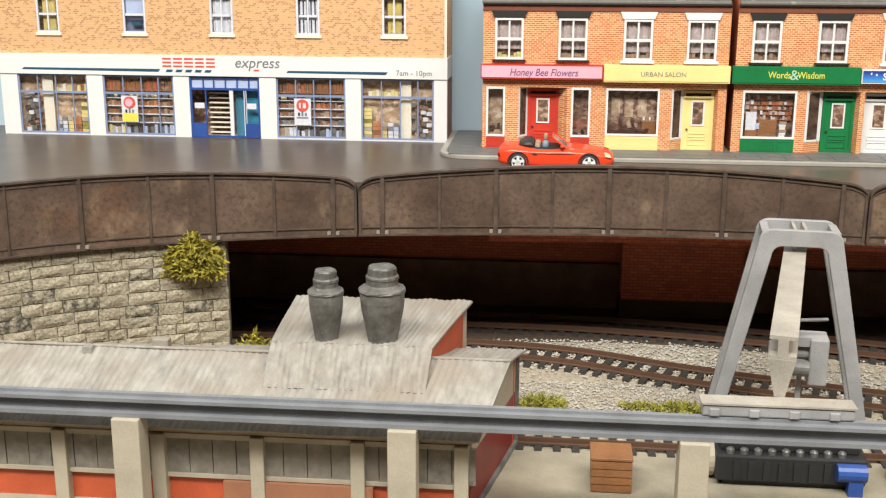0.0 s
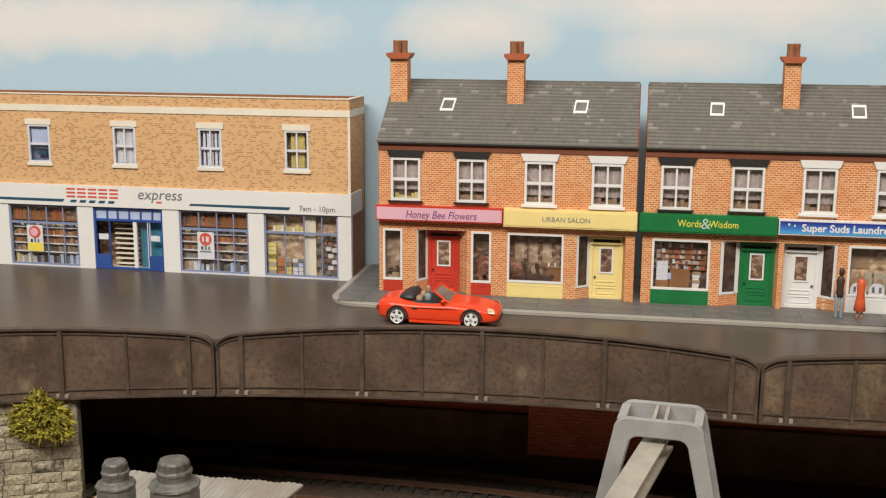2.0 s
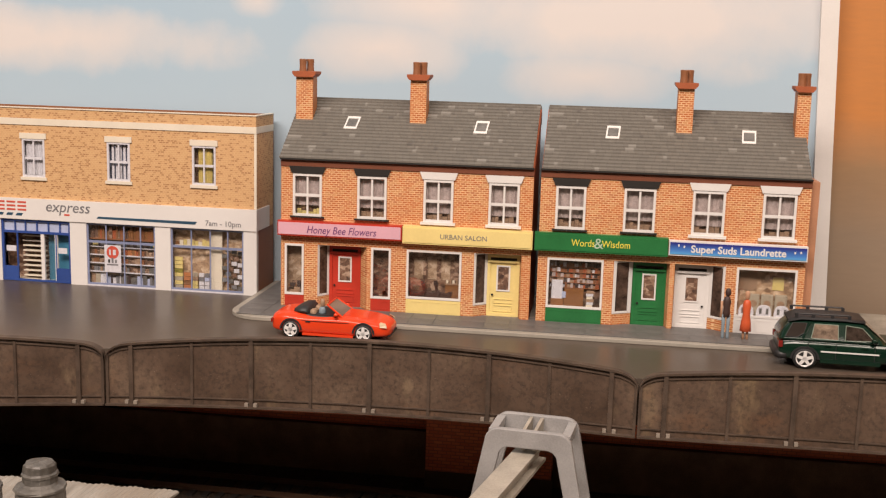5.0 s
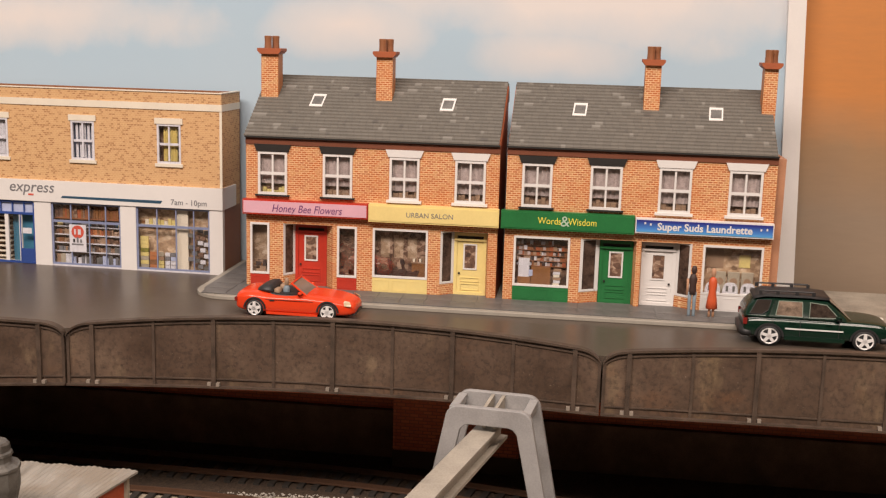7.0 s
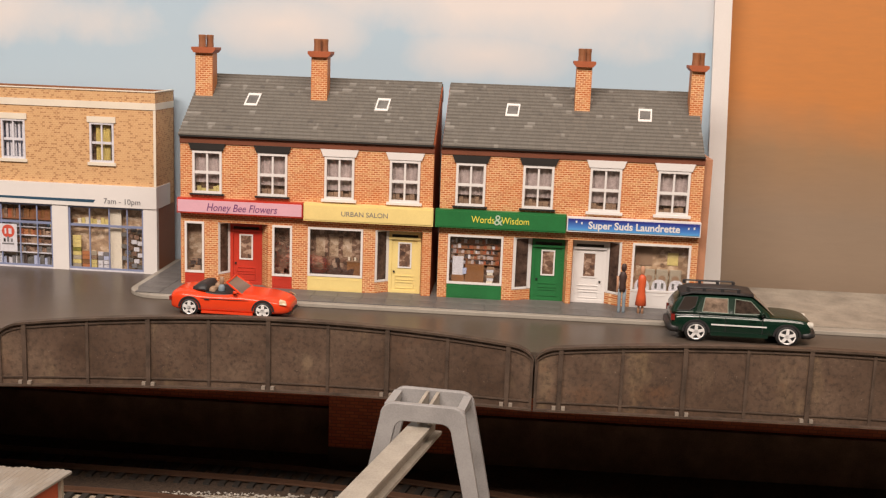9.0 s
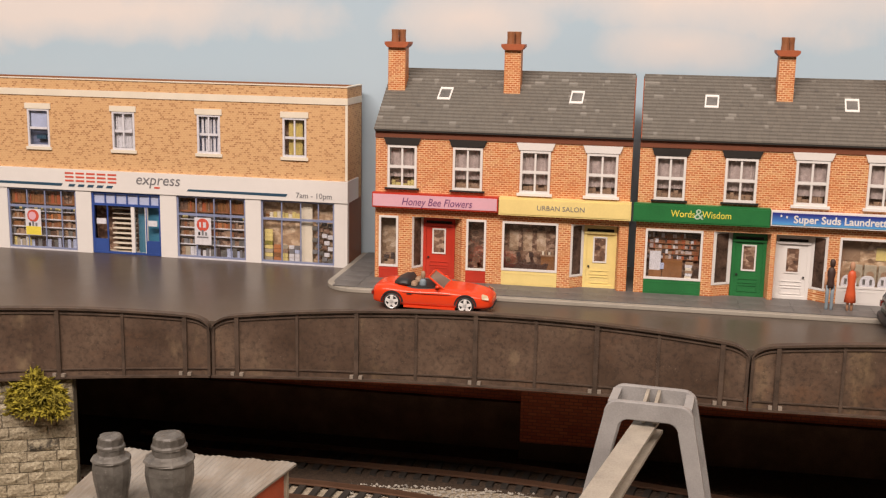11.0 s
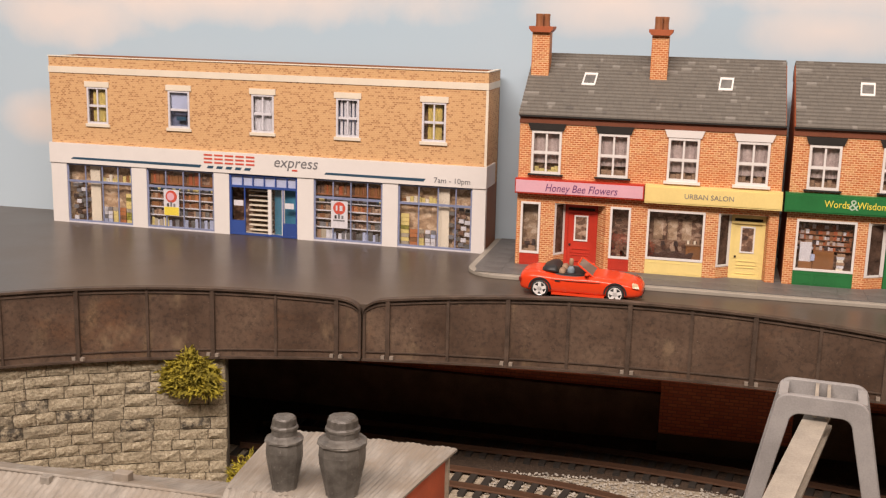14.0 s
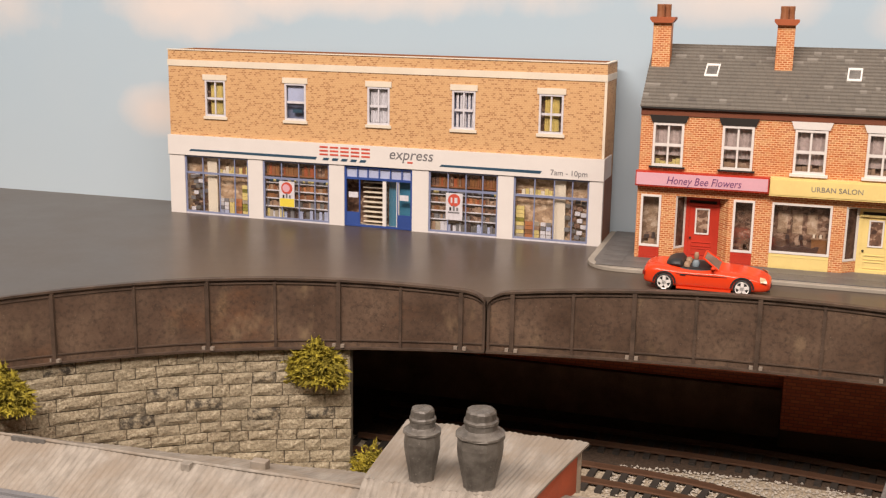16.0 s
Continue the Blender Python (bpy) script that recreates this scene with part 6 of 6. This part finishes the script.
def crane():
    c = thing("travelling_crane", "pale grey model travelling crane with tapered end frame", "crane", 133.5, -130.6, 0, -6.0)
    part("end_frame", portal(-10.6, -8.2), M_CRANE, c, bevel=0.4)
    part("end_frame", portal(8.2, 10.6), M_CRANE, c, bevel=0.4)
    for x in (-13.2, 13.2):
        part("cross_tie", box(x - 1.5, x + 1.5, -8.2, 8.2, -9.0, -6.2), M_CRANE, c)
    for x in (-2.6, 1.4):
        part("top_tie", box(x, x + 1.2, -8.2, 8.2, -13.0, -5.6), M_CRANE_BEAM, c)
    # carriage on the runway rail, square to the runway
    back = Matrix.Rotation(radians(6.0), 4, "Z") @ Matrix.Translation((-133.5, 130.6, 0))

    def along(bmx):
        bmx.transform(back)
        return bmx

    carriage = part("end_carriage", along(box(84.5, 130, -243, -236.4, -40.6, -36.8)), M_CRANE, c, "long grey end carriage", bevel=0.6)
    part("carriage_top", along(box(84, 130.5, -243.4, -236, -36.8, -36.2)), M_CRANE_BEAM, carriage)
    for x in (88, 100, 112, 124):
        part("axle_cover", along(box(x - 1.6, x + 1.6, -243.8, -243, -40.4, -37.8)), M_CRANE, carriage, bevel=0.4)
    # main beam, running towards the runway at an angle
    a, b2 = Vector((0, 7, 2.5)), Vector((-13.9, -107.9, 0))
    d = (b2 - a).normalized()
    n2 = Vector((-d.y, d.x, 0))
    for w, z0, z1, nm in ((4.2, -17.4, -16.2, "top_flange"), (1.6, -22.6, -17.4, "web"), (4.2, -23.8, -22.6, "bottom_flange")):
        bmx = hexa([tuple(p + n2 * s * w + Vector((0, 0, z))) for z in (z0, z1) for p, s in ((a, -1), (b2, -1), (b2, 1), (a, 1))])
        part(nm, bmx, M_CRANE_BEAM, c, "off-white main beam")
    d = Vector((d.x, d.y, 0)).normalized()
    e = b2 - d * 2
    part("end_leg", hexa([tuple(e + n2 * s * w + d * q + Vector((0, 0, z))) for z, w, k2 in ((-36.2, 1.6, 1.4), (-23.8, 4.2, 2.2)) for q, s in ((k2, -1), (k2, 1), (-k2, 1), (-k2, -1))]), M_CRANE_BEAM, c, "tapering end leg")
    h = new("hoist")
    h.parent = c
    hp = a + d * 88 + Vector((2.5, 0, 0))
    part("gear_box", box(hp.x + 5, hp.x + 11, hp.y - 5, hp.y + 5, -40, -24), M_CRANE, h, bevel=0.6)
    part("motor", rod((hp.x - 6, hp.y, -30), (hp.x + 5, hp.y, -30), 2.6, 16), M_CRANE, h)
    part("motor_cap", rod((hp.x - 7.4, hp.y, -30), (hp.x - 6, hp.y, -30), 3.1, 16), M_CRANE, h)
    part("drum", rod((hp.x - 4, hp.y - 5, -34), (hp.x + 5, hp.y - 5, -34), 2.6, 16), M_GREYPOT, h)
    part("hanger", box(hp.x - 2, hp.x + 7, hp.y - 4, hp.y + 4, -27, -23.9), M_CRANE, h)
    part("hook_block", box(hp.x + 2, hp.x + 3.6, hp.y - 1, hp.y + 1, -46, -34), M_CRANE, h)
    part("cable_arm", rod((hp.x - 2, hp.y - 5, -18), (hp.x + 10, hp.y - 3, -17.5), 0.6), M_GREYPOT, h)


crane()


# ---- runway ----
def runway():
    r0 = thing("crane_runway", "grey steel crane runway rail along the yard", "runway", 0, -242, 0)
    part("top_flange", box(-330, 330, -3.4, 3.4, -43.0, -41.8), M_RUNWAY, r0)
    part("rail", box(-330, 330, -1.0, 1.0, -41.8, -40.8), M_RUNWAY, r0)
    part("web", box(-330, 330, -0.8, 0.8, -46.8, -43.0), M_RUNWAY, r0)
    part("bottom_flange", box(-330, 330, -3.4, 3.4, -48.2, -46.8), M_RUNWAY, r0)
    for i in range(6):
        x = -280 + 90.6 * i + (1 if i == 2 else 0)
        col = thing("runway_column", "stone coloured square column under the crane runway", "column", x, -243, G, 0, "runway columns")
        part("shaft", box(-4.6, 4.6, -4.2, 4.2, 1.2, 38.7), M_STONEPAINT, col, bevel=0.4)
        part("base", box(-6, 6, -5.5, 5.5, 1.2, 3.2), M_STONEPAINT, col, bevel=0.3)


runway()


# ---- workshop ----
def corrugated(quad, pitch, amp, thick=0.8):
    """A corrugated sheet over four corners: near left, near right, far right, far left."""
    a, b2, c, d = [Vector(p) for p in quad]
    n = int(max((b2 - a).length, (c - d).length) / pitch * 4)
    up = (b2 - a).cross(d - a).normalized()
    bmx = bmesh.new()
    rows = []
    for v in range(9):
        line = []
        for i in range(n + 1):
            u = i / n
            p = (a + (b2 - a) * u) * (1 - v / 8) + (d + (c - d) * u) * (v / 8)
            line.append(p + up * (amp * math.sin(i * math.pi / 2) + 0.25 * math.sin(u * 37 + v * 0.6)))
        rows.append(line)
    top = [[bmx.verts.new(p) for p in line] for line in rows]
    for v in range(8):
        for i in range(n):
            bmx.faces.new((top[v][i], top[v][i + 1], top[v + 1][i + 1], top[v + 1][i]))
    rim = top[0] + [top[v][n] for v in range(1, 9)] + top[8][n - 1::-1] + [top[v][0] for v in range(7, 0, -1)]
    low = [bmx.verts.new(v.co - up * thick) for v in rim]
    for i in range(len(rim)):
        bmx.faces.new((rim[i], low[i], low[(i + 1) % len(rim)], rim[(i + 1) % len(rim)]))
    return bmx


def workshop():
    w = thing("workshop", "model workshop with corrugated roof, orange walls and stone posts", "building")
    X0 = -232
    yf, zf, yr, zr, yb, zb = -238, -54.5, -203, -39.7, -166, -48.0
    part("roof_front", corrugated(((X0, yf, zf), (15.5, yf, zf), (24, yr, zr), (X0, yr, zr)), 2.4, 0.2), M_SHEET, w, "pale weathered corrugated roof")
    part("roof_back", corrugated(((X0, yr, zr), (24, yr, zr), (29, yb, zb), (X0, yb - 26, zb + 3)), 2.4, 0.12), M_SHEET, w)
    part("ridge_cap", rod((X0, yr, zr + 0.4), (24, yr, zr + 0.2), 0.6), M_SHEET, w)
    part("ridge_block", box(-106, -100, -197, -193, -42.5, -38.6), M_SHEET, w, "small weathered ridge block", bevel=0.3)
    part("ridge_block", box(-128, -124.5, -207, -204, -41.5, -38.6), M_SHEET, w, bevel=0.3)
    part("vent_slot", hexa(((-200, -205, -41), (-186, -204, -41), (-186, -202, -41), (-200, -203, -41), (-200, -205, -38.9), (-186, -204, -38.9), (-186, -202, -38.9), (-200, -203, -38.9))), M_GREYPOT, w)
    # raised lantern
    la = new("roof_lantern")
    la.parent = w
    part("lantern_roof", corrugated(((-60, -205, -34.9), (-3, -205, -34.9), (7, -151, -34.0), (-63, -151, -34.0)), 2.2, 0.16), M_SHEET, la, "corrugated lantern roof")
    part("lantern_flap", corrugated(((-60, -219, -46.5), (-4, -219, -46.5), (-3, -205, -34.9), (-60, -205, -34.9)), 2.2, 0.3), M_SHEET, la)
    part("end_wall", hexa(((-5.6, -216, -45.5), (-5, -216, -45.5), (4, -154, -52), (3.4, -154, -52), (-4.6, -205, -36), (-4, -205, -36), (4, -154, -35.0), (3.4, -154, -35.0))), M_ORANGE, la, "orange red end wall")
    part("corner_post", box(3.4, 5.0, -156, -154, -52, -35.2), M_STONEPAINT, la)
    part("end_wall", hexa(((-57, -197, -41), (-56.4, -197, -41), (-60, -154, -53), (-60.6, -154, -53), (-57, -205, -36), (-56.4, -205, -36), (-60, -154, -35.2), (-60.6, -154, -35.2))), M_ORANGE, la)
    part("back_wall", box(-60, 4.4, -154, -153.4, -53, -35.2), M_ORANGE, la)
    # front wall
    part("front_wall", box(X0, 10, -228.6, -226, G + 1.2, -53), M_ORANGE, w, "orange red front wall")
    part("eaves_board", box(X0, 12, -236.4, -228.6, -56.5, -54.2), M_EAVESTAN, w, "tan brown eaves board")
    part("top_rail", box(X0, 12, -231, -228.6, -61.2, -59.4), M_STONEPAINT, w)
    part("waist_rail", box(X0, 10, -230.4, -228.6, -75.6, -74.2), M_STONEPAINT, w)
    x = X0 + 3.4
    while x < 8:
        part("board", box(x, x + 7.8, -229.6 - 0.3 * ((x * 3) % 1), -228.6, -74.2, -61.2), M_BOARDS, w)
        x += 8.1
    for px in (-228, -195, -161, -127.5, -93, -59, -25, 9.5):
        part("post", box(px - 2.4, px + 2.4, -232.6, -228.6, G + 1.2, -59.4), M_STONEPAINT, w, "stone coloured post", bevel=0.3)
    part("door_panel", box(-71, -20, -232, -230.5, G + 1.2, -75.8), plain("brown_door_panel", (0.30, 0.13, 0.07), 0.5), w, "brown sliding door")
    # skewed end wall
    part("end_wall", hexa(((12, -228, G + 1.2), (12.6, -228, G + 1.2), (25, -168, G + 1.2), (24.4, -168, G + 1.2), (12, -228, -64), (12.6, -228, -64), (25, -168, -64), (24.4, -168, -64))), M_DARKRED, w, "dark red end wall")
    part("end_upper", hexa(((12, -228, -64), (12.6, -228, -64), (25, -168, -64), (24.4, -168, -64), (12, -228, -53), (12.6, -228, -53), (25, -168, -50), (24.4, -168, -50))), M_STONEPAINT, w)
    part("gable", hexa(((12, -228, -53), (12.6, -228, -53), (25, -168, -50), (24.4, -168, -50), (16.5, -206, -43.5), (17.1, -206, -43.5), (19.6, -196, -42.5), (19, -196, -42.5))), M_STONEPAINT, w)
    part("end_post", box(23.6, 26.2, -169, -166.4, G + 1.2, -50), M_GREYPOT, w)
    part("end_sill", hexa(((12, -229, G + 1.2), (13.6, -229, G + 1.2), (26.2, -169, G + 1.2), (24.6, -169, G + 1.2), (12, -229, G + 3), (13.6, -229, G + 3), (26.2, -169, G + 3), (24.6, -169, G + 3))), M_GREYPOT, w)
    part("back_wall", hexa(((X0, -190, G), (24.5, -172, G), (24.5, -170, G), (X0, -188, G), (X0, -190, -49), (24.5, -172, -50), (24.5, -170, -50), (X0, -188, -49))), M_ORANGE, w)
    return w


workshop()


def rough_up(bmx, amount, seed):
    """Uneven casting: every corner moved a little."""
    rng = random.Random(seed)
    for v in bmx.verts:
        v.co += Vector((rng.uniform(-1, 1), rng.uniform(-1, 1), rng.uniform(-0.8, 0.8))) * amount
    return bmx


def ventilator(x, y, s):
    v = thing("roof_ventilator", "weathered grey bulbous roof ventilator on the corrugated roof", "ventilator", x, y, -35.4, 0, "roof ventilators")
    part("body", rough_up(lathe([(5.4 * s, 0), (5.6 * s, 1.5), (6.7 * s, 7), (7.7 * s, 12), (8.0 * s, 15), (7.8 * s, 18.2)], 0, 0, 12), 0.14, 21), M_VENT, v)
    part("collar", rough_up(lathe([(7.8 * s, 17.8), (8.5 * s, 18.6), (8.3 * s, 19.4), (6.4 * s, 20.2), (5.6 * s, 20.8)], 0, 0, 12), 0.2, 22), M_VENT, v)
    part("cap", rough_up(lathe([(5.5 * s, 20.4), (5.6 * s, 22.6), (5.9 * s, 23.0), (5.8 * s, 23.8), (5.2 * s, 24.3), (5.0 * s, 26.6), (4.4 * s, 27.2), (0.4 * s, 27.6)], 0, 0, 12), 0.18, 23), M_VENT, v)
    return v


ventilator(-41.2, -199, 0.78).scale = (1, 1, 0.94)
ventilator(-21.4, -198, 1.0)

# ---- yard clutter ----
crate = thing("crate", "varnished brown wooden crate standing in the yard", "crate", 60, -200, G + 1.2)
part("body", box(-7, 7, -6.5, 6.5, 0, 12), M_WOOD, crate, bevel=0.3)
part("lid", box(-7.4, 7.4, -6.9, 6.9, 12, 13.2), M_WOOD, crate, bevel=0.3)
for i in range(4):
    part("plank", box(-7.1, 7.1, -6.9, -6.5, 0.4 + i * 2.9, 2.9 + i * 2.9), M_WOOD, crate)


def engine_block():
    e = thing("engine", "black model engine block with a row of fittings", "engine", 124, -188, G + 1.2)
    part("body", box(-27, 25, -9, 9, 2, 12), M_TRIM, e, bevel=0.8)
    part("sump", box(-24, 22, -7, 7, 0, 2), M_TRIM, e)
    part("cover", box(-25, 23, -5, 5, 12, 15), M_TRIM, e, bevel=0.6)
    for i in range(9):
        part("cylinder_head", lathe([(1.5, 12), (1.5, 13.6), (0.8, 14.2)], -22 + i * 4.8, -7, 10), M_STEELGREY, e, "dull silver fitting")
    for i in range(8):
        part("fin", box(-21 + i * 5.2, -18.6 + i * 5.2, -9.8, -9, 3, 10), M_TRIM, e)
    part("flywheel", rod((-29.5, 0, 7), (-27, 0, 7), 6.5, 20), M_STONEPAINT, e, "cream flywheel")
    b = part("blue_pump", rod((14, -11, 8), (24, -11, 8), 3.2, 14), M_BLUE, e, "bright blue pump")
    part("pump_foot", box(18, 23, -13, -9, 0, 7), M_BLUE, b)


engine_block()
part_box = thing("bench", "cream yard bench block with a red top", "block", 168, -192, G + 1.2)
part("body", box(-9, 9, -8, 8, 0, 10), M_STONEPAINT, part_box, bevel=0.4)
part("top", box(-9, 9, -8, 8, 10, 12), M_RED, part_box, bevel=0.3)

stone_wall()
